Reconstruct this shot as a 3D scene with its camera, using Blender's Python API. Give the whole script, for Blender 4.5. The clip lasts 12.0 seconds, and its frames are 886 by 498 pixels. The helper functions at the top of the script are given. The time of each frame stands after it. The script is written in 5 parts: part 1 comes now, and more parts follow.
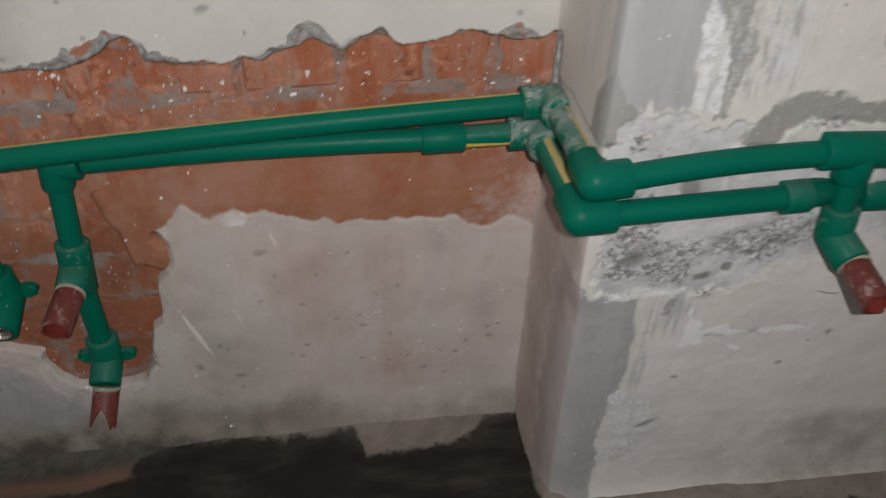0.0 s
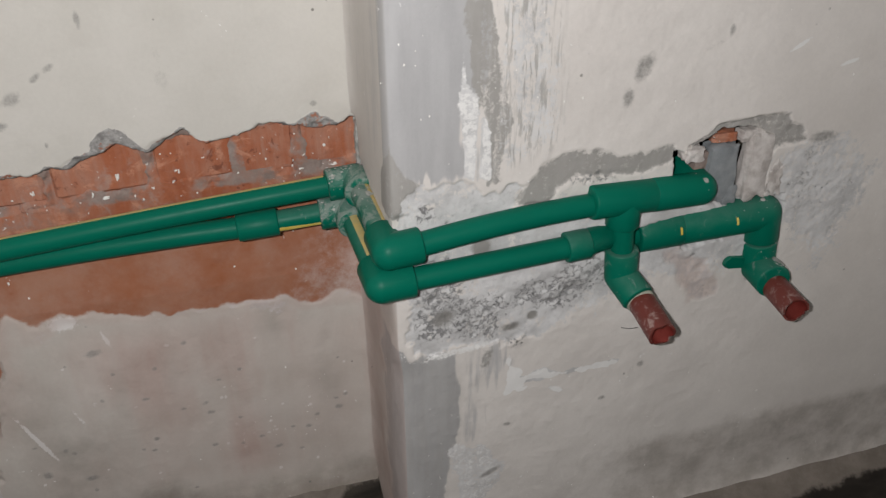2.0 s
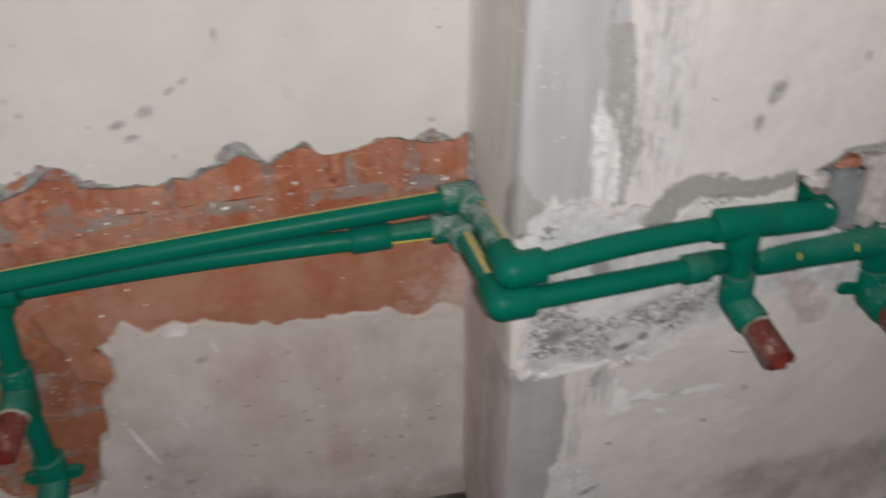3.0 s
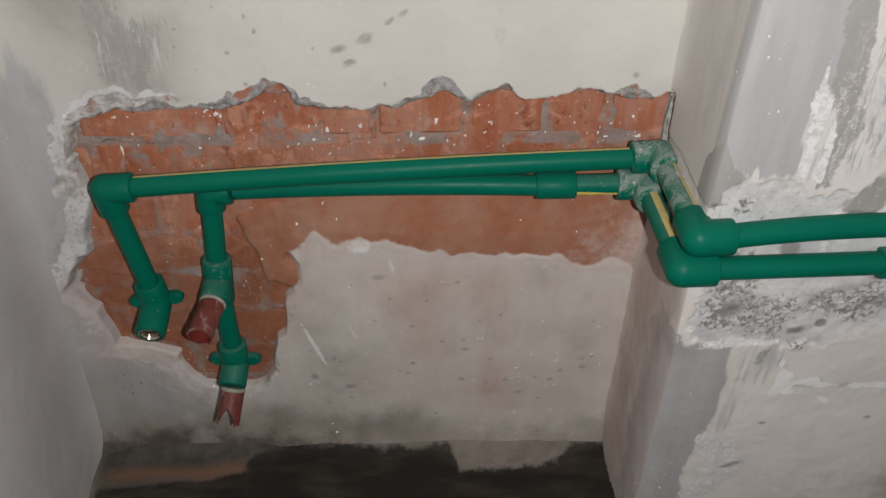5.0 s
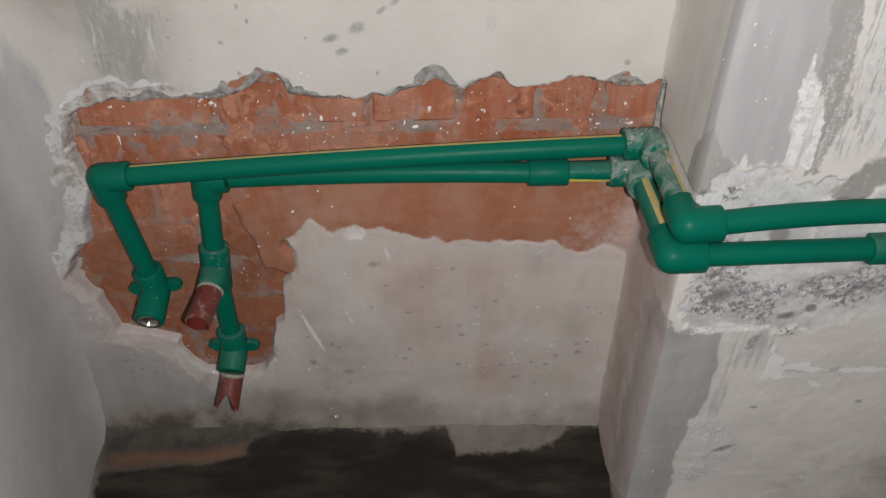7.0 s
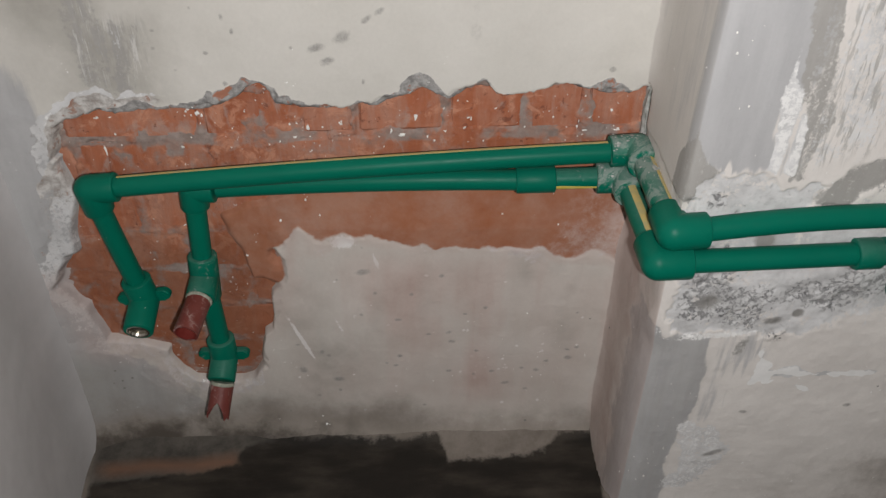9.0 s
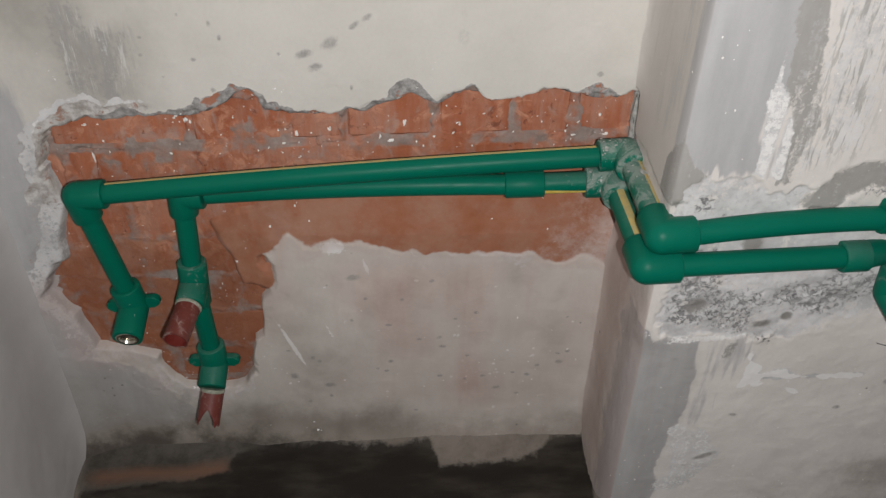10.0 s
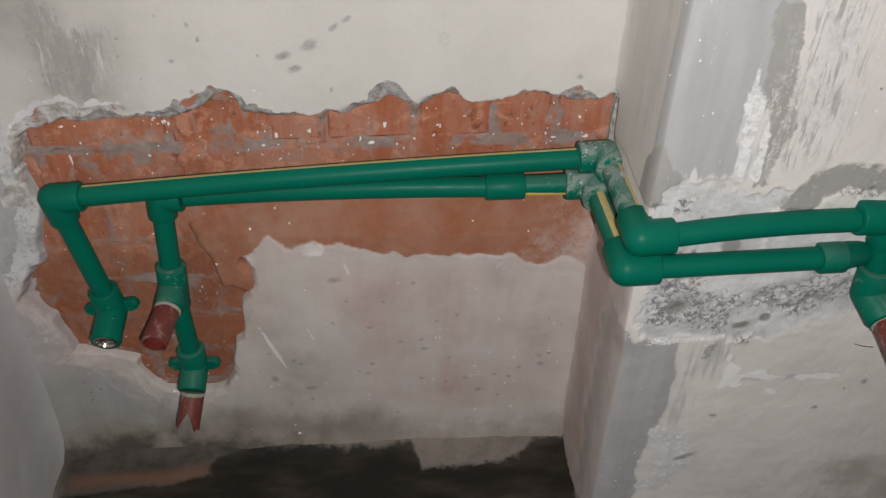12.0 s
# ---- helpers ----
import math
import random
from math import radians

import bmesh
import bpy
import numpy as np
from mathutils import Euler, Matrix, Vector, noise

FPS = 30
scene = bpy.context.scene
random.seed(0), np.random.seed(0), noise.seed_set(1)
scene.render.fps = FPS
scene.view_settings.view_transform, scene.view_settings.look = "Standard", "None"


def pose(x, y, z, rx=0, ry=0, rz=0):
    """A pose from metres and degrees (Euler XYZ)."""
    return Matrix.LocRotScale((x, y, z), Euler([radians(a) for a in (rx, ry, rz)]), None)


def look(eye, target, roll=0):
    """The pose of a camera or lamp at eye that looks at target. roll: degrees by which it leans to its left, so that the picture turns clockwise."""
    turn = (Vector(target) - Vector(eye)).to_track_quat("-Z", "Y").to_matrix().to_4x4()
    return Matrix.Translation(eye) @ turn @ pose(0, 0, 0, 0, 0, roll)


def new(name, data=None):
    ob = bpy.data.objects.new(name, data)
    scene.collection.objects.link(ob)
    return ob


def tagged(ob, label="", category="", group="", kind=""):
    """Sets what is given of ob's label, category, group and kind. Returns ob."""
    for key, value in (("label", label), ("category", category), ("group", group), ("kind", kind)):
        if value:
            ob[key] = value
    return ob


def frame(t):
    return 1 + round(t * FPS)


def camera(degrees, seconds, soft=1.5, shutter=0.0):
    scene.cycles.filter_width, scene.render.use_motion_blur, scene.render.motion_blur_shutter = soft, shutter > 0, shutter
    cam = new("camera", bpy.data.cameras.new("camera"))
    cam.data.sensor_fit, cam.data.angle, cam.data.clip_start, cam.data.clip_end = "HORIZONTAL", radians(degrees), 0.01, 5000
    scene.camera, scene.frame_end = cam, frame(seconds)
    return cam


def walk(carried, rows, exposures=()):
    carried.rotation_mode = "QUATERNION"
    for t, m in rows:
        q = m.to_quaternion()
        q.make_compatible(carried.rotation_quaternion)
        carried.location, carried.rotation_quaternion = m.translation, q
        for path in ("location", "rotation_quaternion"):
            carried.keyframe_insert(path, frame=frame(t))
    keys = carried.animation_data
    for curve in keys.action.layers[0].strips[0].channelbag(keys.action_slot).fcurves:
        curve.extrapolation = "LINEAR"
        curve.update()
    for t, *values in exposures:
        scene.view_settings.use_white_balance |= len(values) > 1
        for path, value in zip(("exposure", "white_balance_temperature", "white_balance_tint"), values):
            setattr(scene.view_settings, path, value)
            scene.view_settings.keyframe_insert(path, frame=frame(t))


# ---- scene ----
cam = camera(57.9, 12.0, soft=1.4, shutter=0.6)
PATH = [
    (0, (0.002, -0.794, 0.92), (0.26, 0.783, -0.284), 2.2),
    (0.5, (0.05, -0.862, 0.946), (0.325, 0.768, -0.181), 0.1),
    (1, (0.093, -0.883, 0.956), (0.416, 0.776, -0.115), -1.9),
    (1.5, (0.112, -0.864, 0.954), (0.564, 0.769, -0.108), -0.1),
    (2, (0.105, -0.86, 0.955), (0.58, 0.769, -0.103), -0.2),
    (2.5, (0.078, -0.852, 0.956), (0.545, 0.777, -0.106), -0.4),
    (3, (0.015, -0.827, 0.97), (0.418, 0.824, -0.083), 0.0),
    (3.5, (-0.054, -0.82, 0.997), (0.075, 0.854, -0.091), 0.3),
    (3.7, (-0.068, -0.816, 1.002), (0.059, 0.843, -0.108), 1.2),
    (5.3, (-0.034, -0.84, 0.987), (0.013, 0.761, -0.212), 1.5),
    (5.5, (-0.032, -0.838, 0.992), (0.01, 0.755, -0.217), 1.4),
    (6, (-0.024, -0.837, 0.994), (0.014, 0.752, -0.221), 1.2),
    (6.5, (-0.024, -0.842, 0.995), (0.015, 0.746, -0.222), 1.1),
    (8.5, (-0.013, -0.845, 1.003), (0.032, 0.747, -0.207), 0.8),
    (9, (-0.012, -0.839, 1.004), (0.037, 0.75, -0.21), 0.7),
    (9.5, (-0.01, -0.838, 1.004), (0.047, 0.756, -0.204), 0.6),
    (10, (-0.007, -0.839, 1.005), (0.058, 0.756, -0.2), 0.7),
    (10.5, (-0.005, -0.84, 1.003), (0.07, 0.752, -0.204), 0.9),
    (11, (-0.001, -0.84, 1.003), (0.086, 0.754, -0.201), 1.2),
    (11.5, (-0.003, -0.84, 1.005), (0.092, 0.755, -0.197), 1.3),
    (12, (-0.002, -0.838, 1.005), (0.101, 0.758, -0.196), 1.4),
]
walk(cam, [(t, look(eye, target, roll)) for t, eye, target, roll in PATH], exposures=((0, -0.22), (0.5, -0.14), (1.2, -0.09), (2, -0.05), (3, -0.05), (3.5, -0.12), (5.5, 0.0), (12, 0.0)))

# ---------------------------------------------------------------- light
world = bpy.data.worlds.new("world")
scene.world = world
world.use_nodes = True
world.node_tree.nodes["Background"].inputs[0].default_value = (0.75, 0.85, 1.0, 1)
world.node_tree.nodes["Background"].inputs[1].default_value = 0.0
# the small white torch beside the lens
torch_data = bpy.data.lights.new("torch", "SPOT")
torch_data.shadow_soft_size, torch_data.energy = 0.006, 29.5
torch_data.spot_size, torch_data.spot_blend = radians(150), 0.35
torch_data.color = (1.0, 0.985, 0.985)
torch = new("torch", torch_data)
torch.matrix_world = look((0.030, -0.885, 1.003), (0.22, 0.0, 0.42))


# ---------------------------------------------------------------- numbers and noise
def vnoise(x, y, seed):
    xi, yi = np.floor(x), np.floor(y)
    fx, fy = x - xi, y - yi
    fx, fy = fx * fx * (3 - 2 * fx), fy * fy * (3 - 2 * fy)

    def h(a, b):
        v = np.sin(a * 127.1 + b * 311.7 + seed * 74.7) * 43758.5453
        return v - np.floor(v)

    low = h(xi, yi) * (1 - fx) + h(xi + 1, yi) * fx
    top = h(xi, yi + 1) * (1 - fx) + h(xi + 1, yi + 1) * fx
    return low * (1 - fy) + top * fy


def fbm(x, y, size, octaves=4, seed=0):
    """Fractal noise from -1 to 1; size in metres."""
    out, amp, total = 0.0, 1.0, 0.0
    for o in range(octaves):
        k = 2.0 ** o / size
        out = out + amp * (vnoise(x * k + 13.7 * o, y * k - 7.3 * o, seed + o) * 2 - 1)
        total += amp
        amp *= 0.55
    return out / total * 1.5


def sdf(x, y, pts):
    """Signed distance to a polygon, negative inside."""
    best = np.full(x.shape, 1e9)
    inside = np.zeros(x.shape, bool)
    for (ax, ay), (bx, by) in zip(pts, pts[1:] + pts[:1]):
        ex, ey = bx - ax, by - ay
        t = np.clip(((x - ax) * ex + (y - ay) * ey) / (ex * ex + ey * ey + 1e-12), 0, 1)
        best = np.minimum(best, (x - ax - t * ex) ** 2 + (y - ay - t * ey) ** 2)
        if ay != by:
            inside ^= ((ay > y) != (by > y)) & (x < ax + (y - ay) * ex / ey)
    return np.where(inside, -1, 1) * np.sqrt(best)


def box_sd(x, y, x0, x1, y0, y1):
    dx, dy = np.abs(x - (x0 + x1) / 2) - (x1 - x0) / 2, np.abs(y - (y0 + y1) / 2) - (y1 - y0) / 2
    return np.sqrt(np.maximum(dx, 0) ** 2 + np.maximum(dy, 0) ** 2) + np.minimum(np.maximum(dx, dy), 0)


def soft(sd, width):
    t = np.clip(0.5 - sd / width, 0, 1)
    return t * t * (3 - 2 * t)


# ---------------------------------------------------------------- materials
class Nodes:
    """A short way of writing node trees."""

    def __init__(self, name):
        self.mat = bpy.data.materials.new(name)
        self.mat.use_nodes = True
        self.tree = self.mat.node_tree
        self.bsdf = self.tree.nodes["Principled BSDF"]

    def put(self, socket, value):
        if isinstance(value, bpy.types.NodeSocket):
            self.tree.links.new(value, socket)
        elif isinstance(value, (tuple, list)):
            socket.default_value = (*value, 1) if len(value) == 3 and len(socket.default_value) == 4 else value
        else:
            socket.default_value = value

    def attr(self, name):
        n = self.tree.nodes.new("ShaderNodeAttribute")
        n.attribute_name = name
        return n.outputs["Fac"]

    def coords(self, scale=(1, 1, 1), obj=True):
        c = self.tree.nodes.new("ShaderNodeTexCoord").outputs["Object"] if obj else self.tree.nodes.new("ShaderNodeNewGeometry").outputs["Position"]
        m = self.tree.nodes.new("ShaderNodeMapping")
        self.tree.links.new(c, m.inputs["Vector"])
        m.inputs["Scale"].default_value = scale
        return m.outputs[0]

    def noise(self, scale, detail=6, rough=0.6, vec=None, distort=0.0):
        n = self.tree.nodes.new("ShaderNodeTexNoise")
        n.inputs["Scale"].default_value, n.inputs["Detail"].default_value = scale, detail
        n.inputs["Roughness"].default_value, n.inputs["Distortion"].default_value = rough, distort
        self.tree.links.new(vec or self.coords(obj=False), n.inputs["Vector"])
        return n.outputs["Fac"]

    def cells(self, scale, vec=None, rand=1.0):
        n = self.tree.nodes.new("ShaderNodeTexVoronoi")
        n.inputs["Scale"].default_value, n.inputs["Randomness"].default_value = scale, rand
        self.tree.links.new(vec or self.coords(obj=False), n.inputs["Vector"])
        return n

    def math(self, op, a, b=0.0, c=0.0):
        n = self.tree.nodes.new("ShaderNodeMath")
        n.operation = op
        for s, v in zip(n.inputs, (a, b, c)):
            self.put(s, v)
        return n.outputs[0]

    def ramp(self, value, lo, hi, a=0.0, b=1.0):
        n = self.tree.nodes.new("ShaderNodeMapRange")
        n.interpolation_type = "SMOOTHSTEP"
        for s, v in zip(n.inputs, (value, lo, hi, a, b)):
            self.put(s, v)
        return n.outputs[0]

    def mix(self, fac, a, b, kind="MIX"):
        n = self.tree.nodes.new("ShaderNodeMix")
        n.data_type, n.blend_type = "RGBA", kind
        self.put(n.inputs[0], fac), self.put(n.inputs[6], a), self.put(n.inputs[7], b)
        return n.outputs[2]

    def edge(self, mask, noise, width=0.12, amount=0.5):
        """A mask from an attribute, its border broken up by noise."""
        spread = self.ramp(noise, 0.3, 0.7, -0.5, 0.5)
        v = self.math("ADD", mask, self.math("MULTIPLY", spread, amount))
        return self.ramp(v, 0.5 - width, 0.5 + width)

    def random(self):
        return self.tree.nodes.new("ShaderNodeObjectInfo").outputs["Random"]

    def done(self, color, rough=0.8, bump=None, strength=0.4, distance=0.002, **more):
        self.put(self.bsdf.inputs["Base Color"], color)
        self.put(self.bsdf.inputs["Roughness"], rough)
        for k, v in more.items():
            self.put(self.bsdf.inputs[k.replace("_", " ")], v)
        if bump is not None:
            n = self.tree.nodes.new("ShaderNodeBump")
            n.inputs["Strength"].default_value, n.inputs["Distance"].default_value = strength, distance
            self.tree.links.new(bump, n.inputs["Height"])
            self.tree.links.new(n.outputs[0], self.bsdf.inputs["Normal"])
        return self.mat


def specks(n, much=0.0):
    """Splashes of lime: irregular flecks of several sizes, in loose groups."""
    warp = n.tree.nodes.new("ShaderNodeVectorMath")
    warp.operation = "MULTIPLY_ADD"
    jitter = n.tree.nodes.new("ShaderNodeTexNoise")
    jitter.inputs["Scale"].default_value, jitter.inputs["Detail"].default_value = 140, 3
    place = n.coords(obj=False)
    n.tree.links.new(place, jitter.inputs["Vector"])
    n.tree.links.new(jitter.outputs["Color"], warp.inputs[0])
    warp.inputs[1].default_value = (0.011, 0.011, 0.011)
    n.tree.links.new(place, warp.inputs[2])
    out = None
    for scale, size, thin in ((45, 0.12, 0.80), (100, 0.16, 0.74), (190, 0.22, 0.70)):
        cell = n.cells(scale, warp.outputs[0])
        pick = n.tree.nodes.new("ShaderNodeSeparateColor")
        n.tree.links.new(cell.outputs["Color"], pick.inputs[0])
        near = n.math("SUBTRACT", n.math("MULTIPLY", pick.outputs[1], size * 1.3), cell.outputs["Distance"])
        fleck = n.math("MULTIPLY", n.ramp(near, 0.0, 0.04), n.math("MULTIPLY", n.ramp(pick.outputs[0], thin, thin + 0.02), n.ramp(n.noise(16, 2), 0.44 - much, 0.54 - much)))
        out = fleck if out is None else n.math("MAXIMUM", out, fleck)
    return out


def plaster_material():
    n = Nodes("plaster")
    big, mid, fine = n.noise(3.5, 4), n.noise(22, 7, 0.65), n.noise(220, 5, 0.7)
    streak = n.noise(30, 5, 0.6, n.coords((1, 1, 0.16), False))
    hair = n.noise(150, 5, 0.65, n.coords((1, 1, 0.10), False))
    rag = n.math("ADD", n.math("MULTIPLY", n.noise(130, 8, 0.8), 0.82), n.math("MULTIPLY", hair, 0.18))
    base = n.mix(n.ramp(big, 0.3, 0.7), (0.550, 0.526, 0.480), (0.616, 0.591, 0.546))
    base = n.mix(n.ramp(n.noise(11, 5, 0.55), 0.40, 0.75, 0.0, 0.35), base, (0.50, 0.478, 0.43))
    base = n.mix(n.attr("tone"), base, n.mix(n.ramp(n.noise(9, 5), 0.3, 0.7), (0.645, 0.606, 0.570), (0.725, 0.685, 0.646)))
    # grey cement smears, dragged downwards
    cement = n.mix(n.ramp(streak, 0.3, 0.7), (0.372, 0.367, 0.368), (0.446, 0.441, 0.441))
    base = n.mix(n.edge(n.attr("cement"), n.math("ADD", n.math("MULTIPLY", streak, 0.6), n.math("MULTIPLY", hair, 0.4)), 0.25, 0.6), base, cement)
    # thin grey-olive wash
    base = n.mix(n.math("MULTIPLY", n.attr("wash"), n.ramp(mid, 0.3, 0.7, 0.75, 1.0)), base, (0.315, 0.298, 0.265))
    # darker trowelled cement
    base = n.mix(n.edge(n.attr("dark"), rag, 0.2, 0.7), base, n.mix(n.math("ADD", n.math("MULTIPLY", mid, 0.5), n.math("MULTIPLY", hair, 0.5)), (0.25, 0.24, 0.22), (0.42, 0.405, 0.385)))
    # pale lime mortar
    base = n.mix(n.edge(n.attr("lime"), rag, 0.14, 0.9), base, n.mix(n.ramp(mid, 0.3, 0.7), (0.49, 0.484, 0.478), (0.675, 0.668, 0.662)))
    # bright chalky scrapes
    base = n.mix(n.edge(n.attr("chalk"), rag, 0.14, 0.7), base, n.mix(fine, (0.70, 0.69, 0.67), (0.84, 0.83, 0.81)))
    # strokes left by a dry brush
    strokes = n.math("MULTIPLY", n.attr("brush"), n.ramp(n.noise(210, 5, 0.65, n.coords((1, 1, 0.13), False), 0.5), 0.51, 0.60))
    base = n.mix(n.math("MULTIPLY", strokes, 0.8), base, (0.33, 0.315, 0.29))
    pale = n.math("MULTIPLY", n.attr("brush"), n.ramp(n.noise(190, 5, 0.65, n.coords((1.1, 1.1, 0.12), False), 0.5), 0.54, 0.63))
    base = n.mix(n.math("MULTIPLY", pale, 0.7), base, (0.66, 0.645, 0.62))
    # torn mortar
    broken = n.mix(n.ramp(n.noise(55, 6, 0.75), 0.35, 0.65), (0.33, 0.295, 0.27), (0.66, 0.64, 0.61))
    broken = n.mix(n.ramp(n.noise(38, 5, 0.7, None, 0.6), 0.55, 0.63, 0, 0.8), broken, (0.33, 0.17, 0.115))
    base = n.mix(n.edge(n.attr("torn"), rag, 0.1, 0.5), base, broken)
    # old joint mortar laid bare, with crumbs of brick
    bare = n.mix(n.ramp(n.noise(90, 6, 0.7), 0.35, 0.65), (0.20, 0.192, 0.185), (0.40, 0.388, 0.372))
    bare = n.mix(n.ramp(n.noise(48, 4, 0.6, None, 0.4), 0.56, 0.62, 0, 0.85), bare, (0.37, 0.135, 0.07))
    bare = n.mix(n.ramp(n.noise(75, 5, 0.7, None, 0.8), 0.62, 0.67, 0, 0.9), bare, (0.66, 0.65, 0.63))
    base = n.mix(n.edge(n.attr("bare"), n.noise(150, 5, 0.7), 0.12, 0.4), base, bare)
    # brick dust washed over the plaster
    dust = n.math("MULTIPLY", n.attr("dust"), n.ramp(streak, 0.2, 0.75, 0.6, 1.0))
    base = n.mix(dust, base, n.mix(n.ramp(n.noise(14, 5), 0.3, 0.7), (0.440, 0.316, 0.276), (0.545, 0.430, 0.388)))
    base = n.mix(n.math("MULTIPLY", n.edge(n.attr("red"), n.noise(45, 7, 0.75), 0.36, 0.36), n.ramp(n.noise(14, 6, 0.7), 0.25, 0.6, 0.82, 1.0)), base, n.mix(n.ramp(n.noise(10, 5, 0.65), 0.45, 0.68, 0.0, 0.7), n.mix(n.ramp(mid, 0.25, 0.75), (0.305, 0.106, 0.048), (0.360, 0.160, 0.096)), (0.375, 0.205, 0.142)))
    # dark pores
    pores = n.math("MULTIPLY", n.edge(n.attr("pores"), n.noise(190, 7, 0.75, None, 0.6), 0.16, 1.15), n.ramp(n.attr("pores"), 0.08, 0.30))
    base = n.mix(pores, base, n.mix(n.ramp(n.noise(70, 4), 0.3, 0.7), (0.19, 0.187, 0.187), (0.37, 0.365, 0.36)))
    # stains with their own shape
    base = n.mix(n.edge(n.attr("stain"), rag, 0.26, 0.28), base, (0.275, 0.264, 0.248))
    # damp at the foot
    base = n.mix(n.edge(n.attr("damp"), mid, 0.42, 0.25), base, n.mix(n.ramp(n.noise(13, 5), 0.3, 0.7), (0.235, 0.205, 0.176), (0.305, 0.270, 0.235)))
    # soaked foot of the back wall; shade painted into the pier's hole and grooves
    base = n.mix(n.edge(n.attr("soaked"), mid, 0.3, 0.4), base, n.mix(mid, (0.05, 0.042, 0.034), (0.09, 0.075, 0.06)))
    # lime splashes
    base = n.mix(specks(n, -0.15), base, (0.85, 0.84, 0.82))
    dots = n.cells(60)
    grit = n.math("MULTIPLY", n.ramp(dots.outputs["Distance"], 0.14, 0.08), n.ramp(n.noise(12, 2), 0.60, 0.66))
    base = n.mix(grit, base, (0.22, 0.21, 0.19))
    base = n.mix(n.ramp(fine, 0.3, 0.75, 0.0, 0.10), base, n.mix(0.5, base, (0.12, 0.115, 0.11)))
    height = n.math("ADD", n.math("MULTIPLY", fine, 0.10), n.math("MULTIPLY", mid, 0.55))
    height = n.math("ADD", height, n.math("MULTIPLY", n.math("MAXIMUM", n.math("MAXIMUM", n.attr("torn"), n.attr("bare")), n.math("MULTIPLY", n.attr("pores"), 0.6)), n.math("MULTIPLY", n.noise(110, 6, 0.75), 1.3)))
    height = n.math("ADD", height, n.math("MULTIPLY", pores, -0.8))
    rough = n.ramp(n.attr("soaked"), 0.0, 1.0, 0.85, 0.6)
    return n.done(base, rough, height, 0.45, 0.003, Specular_IOR_Level=0.25)


def brick_colour(n, r):
    """Fired clay with darker burns, upright drag marks of mortar and grey cement stains."""
    mid, fine, big = n.noise(28, 7, 0.7), n.noise(260, 5, 0.7), n.noise(9, 4)
    streak = n.noise(60, 5, 0.65, n.coords((1, 1, 0.14), False))
    base = n.mix(n.math("ADD", n.math("MULTIPLY", r, 0.5), n.ramp(big, 0.3, 0.7, 0.0, 0.5)), (0.330, 0.100, 0.046), (0.480, 0.172, 0.088))
    base = n.mix(n.ramp(mid, 0.40, 0.8, 0.0, 0.8), base, n.mix(0.55, base, (0.19, 0.055, 0.030)))
    film = n.math("ADD", n.math("MULTIPLY", streak, 0.55), n.math("MULTIPLY", big, 0.45))
    base = n.mix(n.ramp(film, 0.41, 0.62, 0.0, 0.80), base, n.mix(mid, (0.37, 0.165, 0.105), (0.46, 0.27, 0.205)))
    base = n.mix(n.ramp(n.noise(34, 5, 0.65, None, 0.8), 0.52, 0.64, 0, 0.7), base, n.mix(fine, (0.55, 0.225, 0.125), (0.56, 0.32, 0.225)))
    base = n.mix(n.ramp(n.noise(40, 5, 0.65, n.coords((1, 1, 0.6), False), 0.5), 0.54, 0.68, 0, 0.5), base, n.mix(fine, (0.31, 0.235, 0.20), (0.46, 0.385, 0.345)))
    base = n.mix(n.ramp(n.noise(46, 6, 0.7, None, 0.9), 0.60, 0.68, 0, 0.7), base, (0.145, 0.048, 0.030))
    # darker red-brown towards the lower courses, its upper border broken by noise
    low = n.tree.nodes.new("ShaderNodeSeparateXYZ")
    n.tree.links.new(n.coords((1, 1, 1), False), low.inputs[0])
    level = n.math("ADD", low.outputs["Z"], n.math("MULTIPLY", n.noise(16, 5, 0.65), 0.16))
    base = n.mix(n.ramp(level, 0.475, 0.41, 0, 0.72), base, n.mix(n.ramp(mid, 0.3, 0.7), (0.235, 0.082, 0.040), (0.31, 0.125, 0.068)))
    return n.mix(n.ramp(fine, 0.35, 0.75, 0, 0.22), base, n.mix(0.5, base, (0.1, 0.04, 0.03))), mid, fine


def brick_material():
    n = Nodes("brick")
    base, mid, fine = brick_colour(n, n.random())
    spk = specks(n, -0.06)
    base = n.mix(spk, base, (0.82, 0.80, 0.76))
    height = n.math("ADD", n.math("MULTIPLY", fine, 0.25), n.math("MULTIPLY", mid, 0.8))
    height = n.math("ADD", height, n.math("MULTIPLY", spk, 0.6))
    return n.done(base, 0.82, height, 0.7, 0.005, Specular_IOR_Level=0.3)


def mortar_material():
    n = Nodes("mortar")
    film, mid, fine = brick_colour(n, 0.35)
    base = n.mix(n.ramp(n.noise(40, 6, 0.7), 0.3, 0.7), (0.225, 0.172, 0.148), (0.335, 0.272, 0.242))
    base = n.mix(n.ramp(n.noise(24, 5, 0.7), 0.50, 0.66, 0, 0.6), base, (0.33, 0.20, 0.155))
    base = n.mix(n.edge(n.attr("smear"), n.noise(70, 5, 0.7), 0.40, 0.5), base, film)
    base = n.mix(specks(n, -0.06), base, (0.78, 0.76, 0.72))
    return n.done(base, 0.9, n.math("ADD", mid, n.math("MULTIPLY", fine, 0.4)), 0.6, 0.004, Specular_IOR_Level=0.2)


